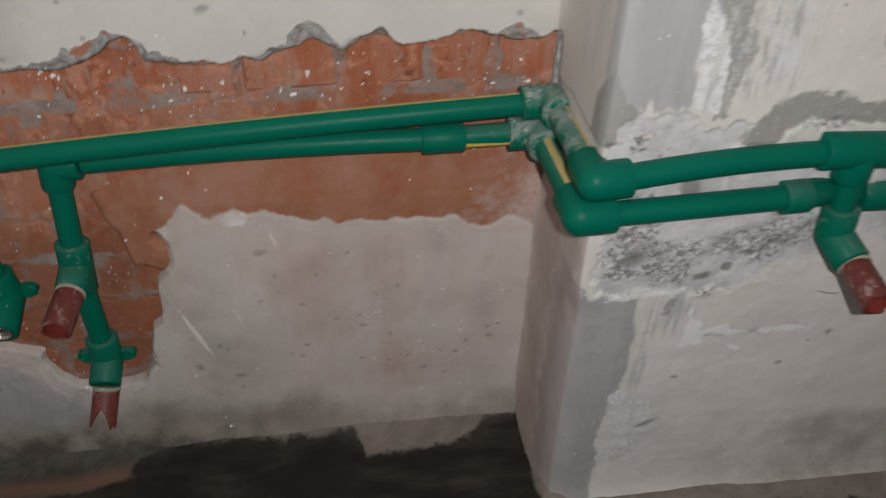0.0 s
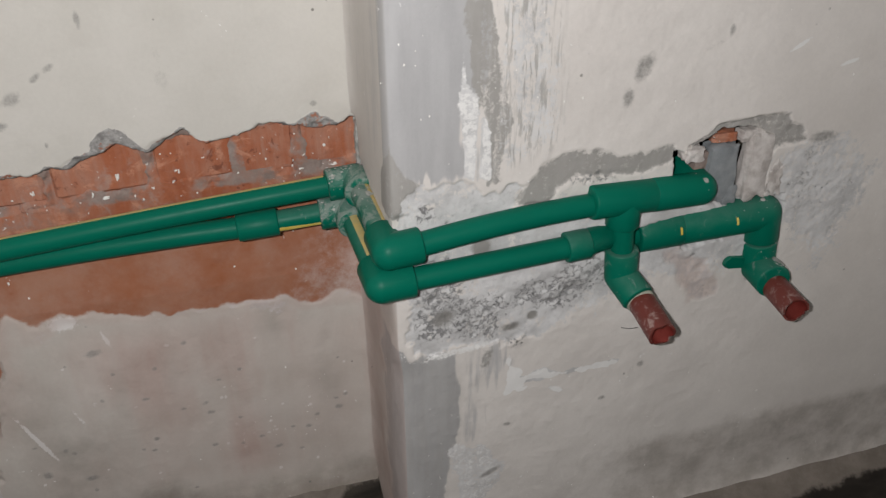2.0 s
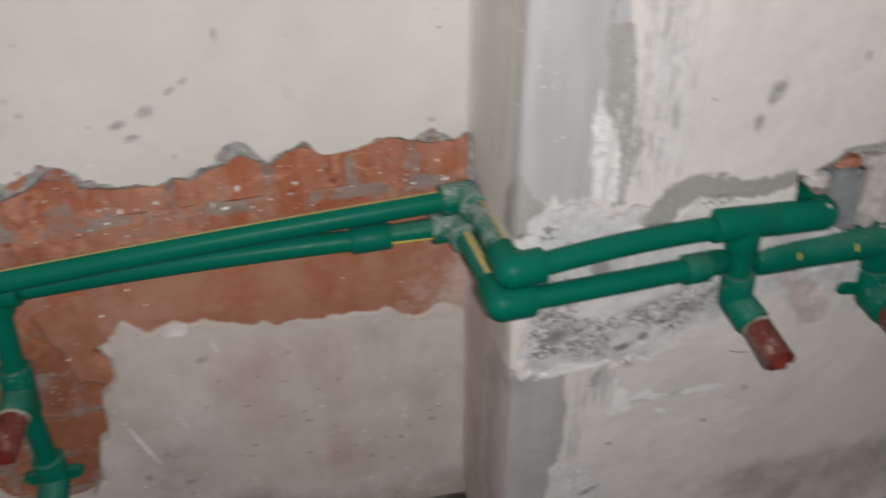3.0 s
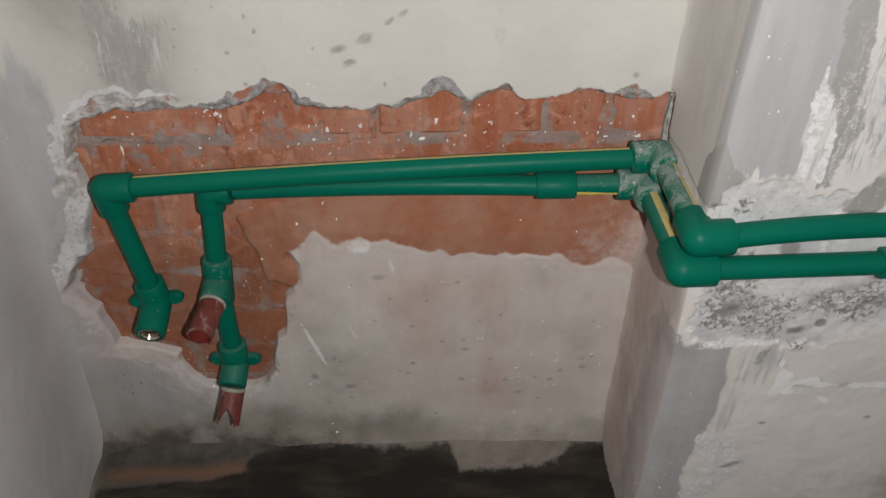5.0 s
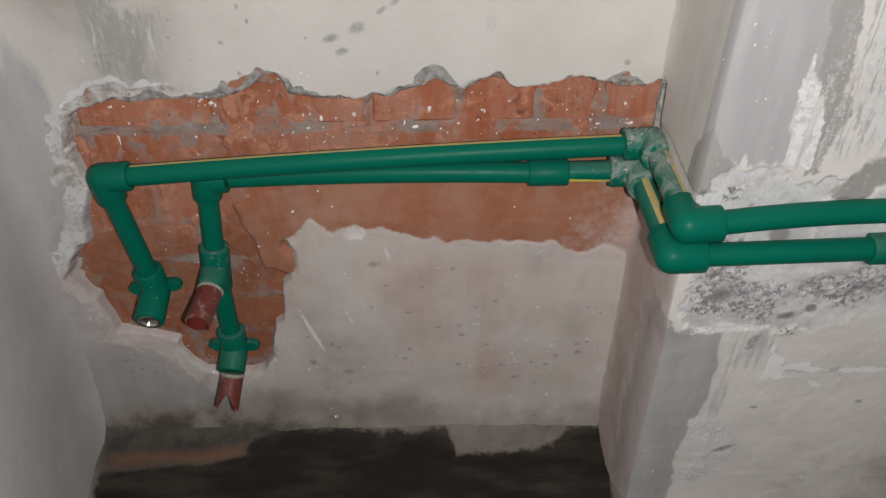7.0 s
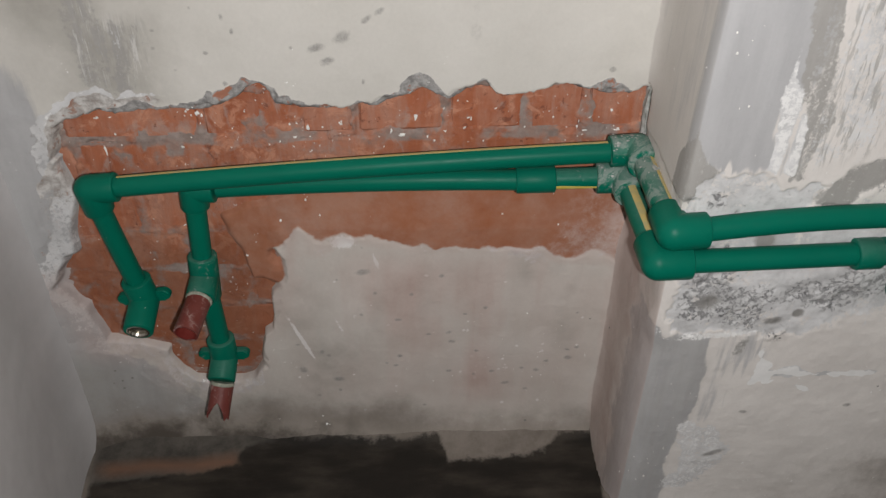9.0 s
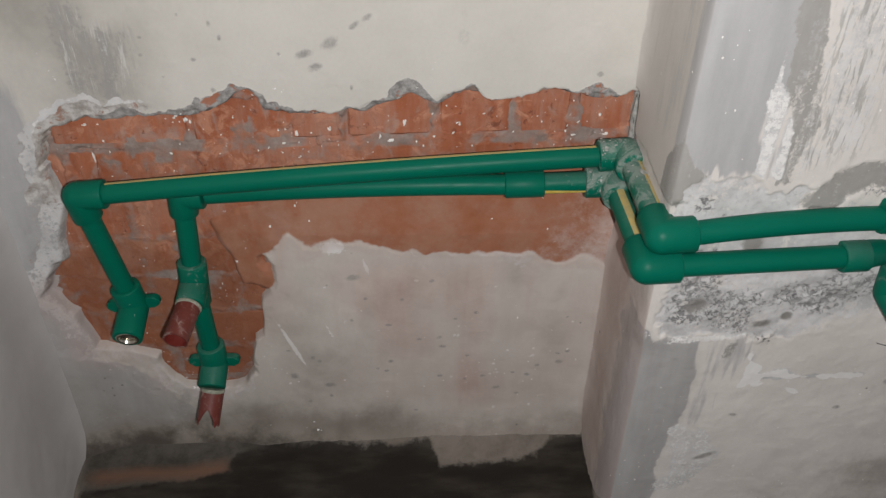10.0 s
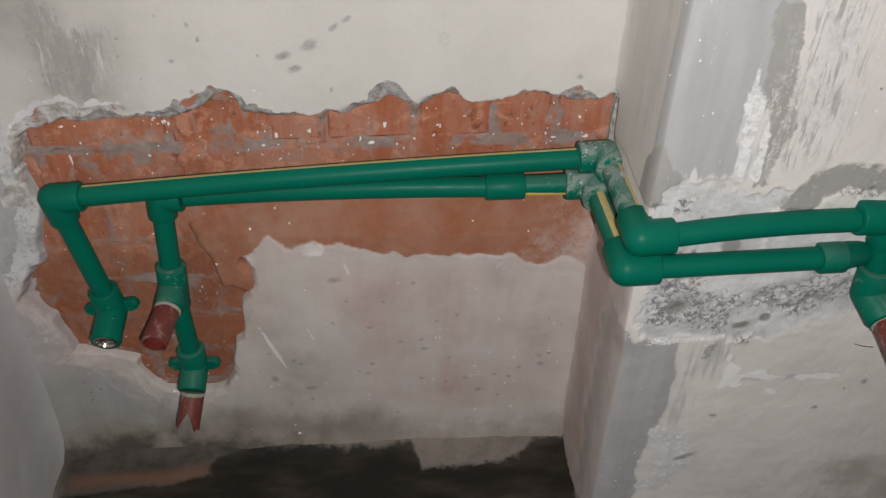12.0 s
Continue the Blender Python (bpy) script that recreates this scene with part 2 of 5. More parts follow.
def green_material(name, dust):
    n = Nodes(name)
    mid, fine = n.noise(60, 6, 0.7), n.noise(300, 4, 0.7)
    base = n.mix(n.noise(12, 3), (0.0004, 0.108, 0.068), (0.0008, 0.136, 0.086))
    up = n.tree.nodes.new("ShaderNodeSeparateXYZ")
    n.tree.links.new(n.tree.nodes.new("ShaderNodeNewGeometry").outputs["Normal"], up.inputs[0])
    # a thin film on what faces up, and thicker patches with ragged rims
    film = n.ramp(n.math("ADD", n.math("MULTIPLY", up.outputs[2], 0.35), n.math("ADD", n.math("MULTIPLY", mid, 0.35), n.math("MULTIPLY", n.noise(18, 4), 0.45))), 0.40, 0.95, 0.0, 0.65 * dust * dust)
    clump = n.math("ADD", n.noise(46, 7, 0.72, None, 0.9), n.math("MULTIPLY", up.outputs[2], 0.07))
    patch = n.ramp(clump, 0.76 - 0.34 * dust, 0.90 - 0.32 * dust, 0.0, 0.25 + 0.45 * dust)
    fac = n.math("MAXIMUM", film, patch)
    base = n.mix(fac, base, n.mix(fine, (0.22, 0.25, 0.225), (0.42, 0.43, 0.405)))
    spot = n.cells(130)
    spk = n.math("MULTIPLY", n.ramp(spot.outputs["Distance"], 0.16, 0.1), n.ramp(n.noise(17, 2), 0.69, 0.74))
    base = n.mix(spk, base, (0.6, 0.6, 0.57))
    rough = n.math("ADD", n.ramp(mid, 0.3, 0.8, 0.36, 0.50), n.math("MULTIPLY", fac, 0.4))
    return n.done(base, rough, n.math("ADD", n.math("MULTIPLY", mid, 0.5), n.math("MULTIPLY", fac, 1.2)), 0.15, 0.0015, Specular_IOR_Level=0.11)


def plug_material():
    n = Nodes("red_plastic")
    mid, fine = n.noise(70, 6, 0.7), n.noise(320, 4, 0.7)
    base = n.mix(mid, (0.112, 0.022, 0.017), (0.175, 0.042, 0.032))
    base = n.mix(n.ramp(n.noise(90, 5, 0.7, None, 0.6), 0.52, 0.68, 0, 0.65), base, n.mix(fine, (0.27, 0.17, 0.15), (0.48, 0.39, 0.36)))
    return n.done(base, n.ramp(mid, 0.3, 0.7, 0.35, 0.6), mid, 0.25, 0.002)


def plain_material(name, a, b, rough=0.6, metal=0.0, scale=40.0, bump=0.2):
    n = Nodes(name)
    mid = n.noise(scale, 6, 0.65)
    return n.done(n.mix(n.ramp(mid, 0.3, 0.7), a, b), rough, mid, bump, 0.002, Metallic=metal)


def floor_material():
    n = Nodes("floor_mortar")
    mid, big, fine = n.noise(30, 7, 0.7), n.noise(6, 5), n.noise(240, 4)
    dry = n.mix(n.ramp(mid, 0.3, 0.7), (0.055, 0.049, 0.042), (0.105, 0.094, 0.08))
    dry = n.mix(n.attr("pale"), dry, n.mix(n.ramp(mid, 0.3, 0.7), (0.165, 0.142, 0.120), (0.235, 0.205, 0.177)))
    rust = (0.17, 0.095, 0.062)
    dry = n.mix(n.attr("rust"), dry, rust)
    wet = n.mix(n.ramp(n.noise(14, 5, 0.6, n.coords((0.5, 1.6, 1), False)), 0.4, 0.75), (0.018, 0.015, 0.012), (0.054, 0.045, 0.035))
    m = n.edge(n.attr("wet"), n.noise(30, 6, 0.65), 0.25, 0.6)
    base = n.mix(m, dry, wet)
    return n.done(base, n.ramp(m, 0, 1, 0.85, 0.62), n.math("ADD", mid, n.math("MULTIPLY", fine, 0.3)), 0.4, 0.004, Specular_IOR_Level=0.2)


PLASTER, BRICK, MORTAR = plaster_material(), brick_material(), mortar_material()
GREEN, DUSTY = green_material("green_plastic", 0.12), green_material("dusty_green_plastic", 0.88)
SETTLED = green_material("half_dusty_green_plastic", 0.5)
RENDER = plain_material("smooth_grey_render", (0.465, 0.450, 0.445), (0.535, 0.520, 0.515), 0.9, 0, 7, 0.15)
RED = plug_material()
RED_IN = plain_material("red_plastic_bore", (0.135, 0.016, 0.012), (0.20, 0.038, 0.030), 0.4)
YELLOW = plain_material("yellow_stripe", (0.62, 0.45, 0.07), (0.72, 0.57, 0.15), 0.45, 0, 60, 0.1)
CRUST = plain_material("dried_mortar", (0.25, 0.265, 0.24), (0.50, 0.495, 0.47), 0.95, 0, 120, 0.6)
FLECK = plain_material("white_lime", (0.74, 0.72, 0.68), (0.86, 0.84, 0.80), 0.6, 0, 150, 0.3)
PALE_YELLOW = plain_material("dusty_yellow_stripe", (0.40, 0.34, 0.17), (0.55, 0.40, 0.13), 0.6, 0, 60, 0.1)
BRASS = plain_material("nickel_brass", (0.62, 0.59, 0.52), (0.70, 0.67, 0.60), 0.22, 1.0, 80, 0.05)
TAPE = plain_material("thread_tape", (0.20, 0.215, 0.16), (0.42, 0.41, 0.34), 0.7, 0, 150, 0.4)
GREY = plain_material("grey_mortar", (0.19, 0.205, 0.215), (0.27, 0.285, 0.29), 0.85, 0, 50, 0.5)
PINKISH = plain_material("torn_mortar", (0.40, 0.36, 0.335), (0.61, 0.575, 0.545), 0.9, 0, 70, 0.7)
FLOOR = floor_material()
PLAIN = plain_material("pale_render", (0.70, 0.69, 0.67), (0.78, 0.77, 0.75), 0.9, 0, 6, 0.2)


# ---------------------------------------------------------------- mesh helpers
def link_mesh(name, me, material, parent=None, label="", smooth=True, sharp=0):
    me.materials.append(material)
    if smooth:
        me.polygons.foreach_set("use_smooth", [True] * len(me.polygons))
        if sharp:
            me.set_sharp_from_angle(angle=radians(sharp))
    ob = new(name, me)
    if parent is not None:
        ob.parent = parent
    return tagged(ob, label) if label else ob


def part(name, bm, material, parent=None, label="", smooth=True):
    bmesh.ops.recalc_face_normals(bm, faces=bm.faces)
    me = bpy.data.meshes.new(name)
    bm.to_mesh(me)
    bm.free()
    return link_mesh(name, me, material, parent, label, smooth, 48)


def sheet(name, us, vs, shape, material, parent=None, label=""):
    """A fine surface over a grid. shape(U, V) gives X, Y, Z, masks and which points belong to it."""
    u, v = np.meshgrid(us, vs, indexing="ij")
    x, y, z, masks, keep = shape(u, v)
    nu, nv = u.shape
    i = np.arange(nu * nv).reshape(nu, nv)
    quads = np.stack([i[:-1, :-1], i[1:, :-1], i[1:, 1:], i[:-1, 1:]], -1).reshape(-1, 4)
    if keep is not None:
        quads = quads[keep.ravel()[quads].any(1)]
    used = np.unique(quads)
    remap = np.full(nu * nv, -1)
    remap[used] = np.arange(len(used))
    quads = remap[quads]
    co = np.stack([x, y, z], -1).reshape(-1, 3)[used]
    me = bpy.data.meshes.new(name)
    me.vertices.add(len(co))
    me.vertices.foreach_set("co", co.ravel().astype(np.float32))
    me.loops.add(quads.size)
    me.loops.foreach_set("vertex_index", quads.ravel().astype(np.int32))
    me.polygons.add(len(quads))
    me.polygons.foreach_set("loop_start", np.arange(0, quads.size, 4, dtype=np.int32))
    me.update(calc_edges=True)
    me.validate()
    for key, value in masks.items():
        a = me.attributes.new(key, "FLOAT", "POINT")
        a.data.foreach_set("value", np.clip(value, 0, 1).ravel()[used].astype(np.float32))
    return link_mesh(name, me, material, parent, label)


def block(name, x0, x1, y0, y1, z0, z1, material, parent=None, label="", bevel=0.0):
    bm = bmesh.new()
    bmesh.ops.create_cube(bm, size=1)
    for v in bm.verts:
        v.co = ((x0 + x1) / 2 + v.co.x * (x1 - x0), (y0 + y1) / 2 + v.co.y * (y1 - y0), (z0 + z1) / 2 + v.co.z * (z1 - z0))
    if bevel:
        bmesh.ops.bevel(bm, geom=bm.edges[:], offset=bevel, segments=2, affect="EDGES")
    return part(name, bm, material, parent, label, smooth=False)


def lump(name, centre, size, material, parent=None, rough=0.18, seed=0, label="", detail=3):
    """A broken piece: a rounded box with an uneven surface."""
    bm = bmesh.new()
    bmesh.ops.create_cube(bm, size=2)
    bmesh.ops.subdivide_edges(bm, edges=bm.edges[:], cuts=2 ** detail - 1, use_grid_fill=True)
    for v in bm.verts:
        c = v.co.copy()
        c = c * 0.72 + c.normalized() * 0.36
        k = 1 + rough * noise.fractal(c * 1.6 + Vector((seed * 3.1, seed, -seed)), 0.9, 2.1, 4)
        v.co = Vector(centre) + Vector((c.x * size[0], c.y * size[1], c.z * size[2])) * k
    return part(name, bm, material, parent, label)


def rings(bm, path, radii, segments=28, caps=True):
    """Sweep a circle of changing radius along a path."""
    pts = [Vector(p) for p in path]
    loops, side, last = [], None, None
    for k, p in enumerate(pts):
        ahead = next((q for q in pts[k + 1:] if (q - p).length > 1e-7), p)
        behind = next((q for q in pts[k - 1::-1] if (q - p).length > 1e-7), p) if k else p
        d = (ahead - p).normalized() + (p - behind).normalized()
        d = d.normalized() if d.length > 1e-3 else last
        if last is not None and d.dot(last) < 0:
            d = -d
        last = d
        if side is None:
            side = d.orthogonal().normalized()
        side = (side - d * side.dot(d)).normalized()
        other = d.cross(side)
        loops.append([bm.verts.new(p + (side * math.cos(a) + other * math.sin(a)) * radii[k]) for a in (2 * math.pi * s / segments for s in range(segments))])
    for a, b in zip(loops, loops[1:]):
        for s in range(segments):
            bm.faces.new((a[s], a[(s + 1) % segments], b[(s + 1) % segments], b[s]))
    if caps:
        bm.faces.new(loops[0]), bm.faces.new(loops[-1])
    return loops


def lerp(a, b, t):
    return Vector(a) + (Vector(b) - Vector(a)) * t


def collar(a, b, radius, lip=0.0018, inner=0.0125):
    """Path and radii of a socket from a to b with softened rims."""
    a, b = Vector(a), Vector(b)
    d = (b - a).normalized()
    return [a, a, a + d * lip * 0.4, a + d * lip, b - d * lip, b - d * lip * 0.4, b, b], [inner, radius - lip, radius - lip * 0.3, radius, radius, radius - lip * 0.3, radius - lip, inner]


def pipe(a, b, parent, radius=0.0129, material=None, label="", mid=None):
    a, b = Vector(a), Vector(b)
    bm = bmesh.new()
    n = 14
    pts = []
    for k in range(n + 1):
        p = lerp(a, b, k / n)
        if mid:
            p += Vector(mid) * 4 * (k / n) * (1 - k / n)
        pts.append(p)
    rings(bm, pts, [radius] * (n + 1), 32)
    return part("pipe", bm, material or GREEN, parent, label)


def stripe(a, b, parent, normal, width=0.0042, radius=0.0129, material=None, mid=None):
    """The thin coloured line printed along a pipe."""
    a, b = Vector(a), Vector(b)
    d = (b - a).normalized()
    nrm = Vector(normal)
    nrm = (nrm - d * nrm.dot(d)).normalized()
    side = d.cross(nrm)
    bm = bmesh.new()
    rows = []
    for k in range(15):
        p = lerp(a, b, k / 14) + (Vector(mid) * 4 * (k / 14) * (1 - k / 14) if mid else Vector())
        row = []
        for s, r in ((-1, -0.0006), (-1, 0.0003), (-0.4, 0.0005), (0.4, 0.0005), (1, 0.0003), (1, -0.0006)):
            ang = s * width / 2 / radius
            row.append(bm.verts.new(p + (nrm * math.cos(ang) + side * math.sin(ang)) * (radius + r)))
        rows.append(row)
    for p, q in zip(rows, rows[1:]):
        for s in range(5):
            bm.faces.new((p[s], p[s + 1], q[s + 1], q[s]))
    bm.faces.new(rows[0]), bm.faces.new(rows[-1])
    return part("stripe", bm, material or YELLOW, parent, "thin yellow printed line")


def elbow(corner, to_a, to_b, parent, arm=0.034, radius=0.0192, material=None, label="", arm_b=None, bore=False):
    """A thick moulded right-angle fitting: two sockets and a round knuckle."""
    c, a, b = Vector(corner), Vector(to_a), Vector(to_b)
    da, db = (a - c).normalized(), (b - c).normalized()
    bm = bmesh.new()
    path, radii = collar(c, c + da * arm, radius)
    rings(bm, [c] + path[4:], [radius] + radii[4:], 36)
    path, radii = collar(c, c + db * (arm_b or arm), radius)
    path, radii = [c] + path[4:], [radius] + radii[4:]
    if bore:
        path, radii = path + [path[-1] - db * 0.02], radii[:-1] + [0.0145, 0.0145]
    rings(bm, path, radii, 36)
    bmesh.ops.create_uvsphere(bm, u_segments=32, v_segments=20, radius=radius * 1.001, matrix=Matrix.Translation(c))
    return part("elbow", bm, material or GREEN, parent, label)


def socket(a, b, parent, name="coupling", radius=0.0172, material=None, label=""):
    bm = bmesh.new()
    rings(bm, *collar(a, b, radius), 32)
    return part(name, bm, material or GREEN, parent, label)


def tee(centre, along, stem, parent, half=0.036, leg=0.034, radius=0.0188, material=None, label=""):
    """A tee: a straight run and a stem."""
    c, d, s = Vector(centre), Vector(along).normalized(), Vector(stem).normalized()
    bm = bmesh.new()
    rings(bm, *collar(c - d * half, c + d * half, radius), 32)
    rings(bm, *collar(c, c + s * leg, radius), 32)
    return part("tee", bm, material or GREEN, parent, label)


def ear_shape(bm, centre, side, out, length=0.036, width=0.0080, thick=0.0050):
    """A flat rounded mounting ear."""
    c, s, o = Vector(centre), Vector(side).normalized(), Vector(out).normalized()
    u = s.cross(o)
    outline = [(0, 1), (length - width, 1)] + [(length - width + width * math.sin(a), math.cos(a)) for a in (math.pi * k / 10 for k in range(1, 10))] + [(length - width, -1), (0, -1)]
    front = [bm.verts.new(c + s * p + u * q * width + o * thick) for p, q in outline]
    back = [bm.verts.new(c + s * p + u * q * width - o * thick) for p, q in outline]
    bm.faces.new(front), bm.faces.new(back[::-1])
    for k in range(len(outline)):
        j = (k + 1) % len(outline)
        bm.faces.new((front[k], front[j], back[j], back[k]))
    bmesh.ops.bevel(bm, geom=[e for e in bm.edges if all(v in front for v in e.verts)], offset=0.0022, segments=3, affect="EDGES")


def wall_elbow(corner, up, out, parent, ears=(), reach=0.038, radius=0.0192, material=None, label="", open_end=True, ear_out=-0.002, ear_length=0.036):
    """A wall-mounted elbow: socket above, threaded mouth in front, mounting ears, metal insert."""
    c, u, o = Vector(corner), Vector(up).normalized(), Vector(out).normalized()
    body = elbow(c, c + u, c + o, parent, arm=0.036, arm_b=reach, radius=radius, material=material, label=label, bore=open_end)
    body.name = "wall_elbow"
    for e in ears:
        bm = bmesh.new()
        ear_shape(bm, c + Vector((0, -ear_out, 0)) + u * 0.004, e, (0, -1, 0), ear_length)
        part("ear", bm, material or GREEN, body)
    if open_end:
        bm = bmesh.new()
        f = c + o * reach
        deep = [f - o * (0.001 + 0.0015 * k) for k in range(8)]
        path = [f - o * 0.004, f + o * 0.0004, f + o * 0.0008, f + o * 0.0004] + deep + [f - o * 0.018]
        rings(bm, path, [0.0146, 0.0146, 0.0140, 0.0118] + [0.0112 - 0.0007 * (k % 2) for k in range(8)] + [0.0104], 36)
        part("insert", bm, BRASS, body, "shiny threaded metal insert")
    return body


def plug(base, tip, radius=0.0158, label="", jag=0.004, seed=0, wall=0.0024, notch=(), tape=0.0014):
    """A cut-off red pipe end, screwed into a fitting, with a ragged hollow mouth."""
    a, b = Vector(base), Vector(tip)
    d = (b - a).normalized()
    side = Vector((1, 0, 0)) - d * d.x
    side.normalize()
    other = side.cross(d)
    rng = random.Random(seed)
    seg = 48
    cut = [0.0] * seg
    for _ in range(5):
        at, w, deep = rng.randrange(seg), rng.randint(1, 4), rng.uniform(0.3, 1.0) * jag
        for k in range(-w, w + 1):
            cut[(at + k) % seg] = max(cut[(at + k) % seg], deep * (1 - abs(k) / (w + 1)))
    for at, w, deep in notch:
        for k in range(-w, w + 1):
            cut[(at + k) % seg] = max(cut[(at + k) % seg], deep * (1 - abs(k) / (w + 1)) ** 0.7)
    length = (b - a).length
    low = max(cut) + 0.001
    bm = bmesh.new()
    inner, outer = [], []
    for r, start, loops in ((radius, 0.0, outer), (radius - wall, 0.008, inner)):
        for k in range(9):
            row = []
            for s in range(seg):
                ang = 2 * math.pi * s / seg
                reach = length - cut[s] if k == 8 else start + (length - low - start) * k / 7
                swell = 1 + 0.02 * math.sin(3 * ang + seed)
                row.append(bm.verts.new(a + d * reach + (side * math.cos(ang) + other * math.sin(ang)) * r * swell))
            loops.append(row)
    for which, loops in enumerate((outer, inner)):
        for p, q in zip(loops, loops[1:]):
            for s in range(seg):
                bm.faces.new((p[s], p[(s + 1) % seg], q[(s + 1) % seg], q[s])).material_index = which
    for s in range(seg):
        bm.faces.new((outer[-1][s], outer[-1][(s + 1) % seg], inner[-1][(s + 1) % seg], inner[-1][s]))
    bm.faces.new(outer[0])
    bm.faces.new(inner[0]).material_index = 1
    ob = part("pipe_stub", bm, RED)
    ob.data.materials.append(RED_IN)
    tagged(ob, label, "pipe stub", "red stubs closing the water outlets")
    wrap = bmesh.new()
    rings(wrap, [a - d * 0.001, a, a + d * 0.0015, a + d * 0.0035, a + d * 0.0045], [radius, radius + tape * 0.8, radius + tape, radius + tape * 0.7, radius - 0.0005], 36)
    part("thread_tape", wrap, TAPE, ob, "ring of off-white thread tape")
    return ob


# ---------------------------------------------------------------- the room
LEFT, CORNER, FACE, TOP = -0.535, 0.25, -0.17, 2.45
FAR_X, FAR_Y = 1.25, -1.5
OPEN = [(-0.439, 0.56), (-0.39, 0.573), (-0.331, 0.579), (-0.268, 0.577), (-0.234, 0.588), (-0.201, 0.606), (-0.184, 0.585), (-0.107, 0.57), (-0.068, 0.574), (-0.017, 0.598), (0.016, 0.584), (0.057, 0.6), (0.08, 0.585), (0.156, 0.599), (0.21, 0.588), (0.257, 0.598), (0.285, 0.352), (0.15, 0.360), (0.039, 0.36), (-0.028, 0.366), (-0.115, 0.394), (-0.145, 0.374), (-0.173, 0.39), (-0.212, 0.362), (-0.201, 0.317), (-0.219, 0.285), (-0.220, 0.245), (-0.226, 0.222), (-0.240, 0.212), (-0.246, 0.180), (-0.251, 0.150), (-0.264, 0.129), (-0.285, 0.116), (-0.319, 0.111), (-0.350, 0.119), (-0.368, 0.134), (-0.378, 0.155), (-0.384, 0.178), (-0.420, 0.194), (-0.463, 0.202), (-0.472, 0.265), (-0.498, 0.304), (-0.488, 0.338), (-0.462, 0.37), (-0.448, 0.44), (-0.455, 0.496)]
TORN = [(-0.454, 0.549), (-0.417, 0.592), (-0.381, 0.601), (-0.362, 0.586), (-0.322, 0.597), (-0.26, 0.587), (-0.2, 0.61), (-0.133, 0.582), (-0.017, 0.603), (0.059, 0.605), (0.162, 0.606), (0.258, 0.605), (0.294, 0.345), (0.151, 0.355), (-0.173, 0.392), (-0.204, 0.364), (-0.197, 0.317), (-0.216, 0.236), (-0.241, 0.22), (-0.245, 0.147), (-0.298, 0.086), (-0.341, 0.022), (-0.386, 0.042), (-0.391, 0.086), (-0.448, 0.179), (-0.515, 0.201), (-0.519, 0.304), (-0.516, 0.342), (-0.493, 0.388), (-0.491, 0.448), (-0.481, 0.472), (-0.456, 0.504)]
SKIM = [(-0.266, 0.409), (-0.19, 0.448), (-0.10, 0.466), (0.3, 0.49), (0.295, 0.342), (0.153, 0.350), (-0.027, 0.357), (-0.175, 0.378), (-0.214, 0.353), (-0.203, 0.307), (-0.240, 0.312), (-0.252, 0.355)]
PINK = [(-0.234, 0.355), (0.151, 0.359), (0.22, 0.35), (0.235, 0.196), (0.234, 0.078), (-0.077, 0.05), (-0.195, 0.099), (-0.216, 0.236)]
WHITE = [(0.248, 0.524), (0.271, 0.577), (0.315, 0.581), (0.37, 0.569), (0.414, 0.576), (0.381, 0.542), (0.481, 0.555), (0.6, 0.55), (0.7, 0.52), (0.72, 0.42), (0.58, 0.42), (0.456, 0.379), (0.385, 0.367), (0.33, 0.372), (0.265, 0.361), (0.263, 0.434)]
WEDGE = [(0.378, 0.543), (0.392, 0.563), (0.410, 0.587), (0.435, 0.598), (0.476, 0.601), (0.505, 0.590), (0.535, 0.585), (0.566, 0.588), (0.568, 0.572), (0.541, 0.565), (0.504, 0.566), (0.450, 0.566), (0.430, 0.552), (0.421, 0.540)]
GREY1 = [(0.1, 0.9), (0.347, 0.9), (0.352, 0.734), (0.345, 0.686), (0.332, 0.660), (0.330, 0.632), (0.340, 0.584), (0.277, 0.591), (0.269, 0.606), (0.255, 0.56), (0.1, 0.56)]
DRIP = [(0.328, 0.9), (0.35, 0.9), (0.332, 0.765), (0.354, 0.763), (0.358, 0.733), (0.363, 0.705), (0.369, 0.676), (0.378, 0.642), (0.375, 0.634), (0.373, 0.616), (0.370, 0.596), (0.367, 0.578), (0.357, 0.578), (0.354, 0.609), (0.349, 0.645), (0.345, 0.665), (0.343, 0.659), (0.342, 0.671), (0.334, 0.686), (0.331, 0.709)]
STREAK = [(0.328, 0.715), (0.331, 0.689), (0.341, 0.671), (0.343, 0.633), (0.34, 0.602), (0.337, 0.584), (0.326, 0.586), (0.328, 0.622), (0.324, 0.652), (0.324, 0.677), (0.326, 0.697)]
TONGUE = [(0.345, 0.659), (0.351, 0.645), (0.356, 0.609), (0.358, 0.583), (0.344, 0.584), (0.344, 0.611), (0.344, 0.637)]
GREY2 = [(0.1, 0.377), (0.258, 0.377), (0.268, 0.363), (0.327, 0.367), (0.326, 0.24), (0.313, 0.205), (0.313, 0.0), (0.1, 0.0)]
CHIP = [(0.587, 0.587), (0.623, 0.607), (0.686, 0.613), (0.708, 0.613), (0.731, 0.594), (0.744, 0.575), (0.704, 0.569), (0.692, 0.557), (0.687, 0.547), (0.677, 0.576), (0.654, 0.594), (0.622, 0.597), (0.601, 0.58)]
HOLE = [(0.572, 0.581), (0.590, 0.570), (0.600, 0.583), (0.614, 0.591), (0.630, 0.597), (0.650, 0.597), (0.668, 0.594), (0.690, 0.585), (0.694, 0.550), (0.694, 0.505), (0.631, 0.508), (0.575, 0.549)]
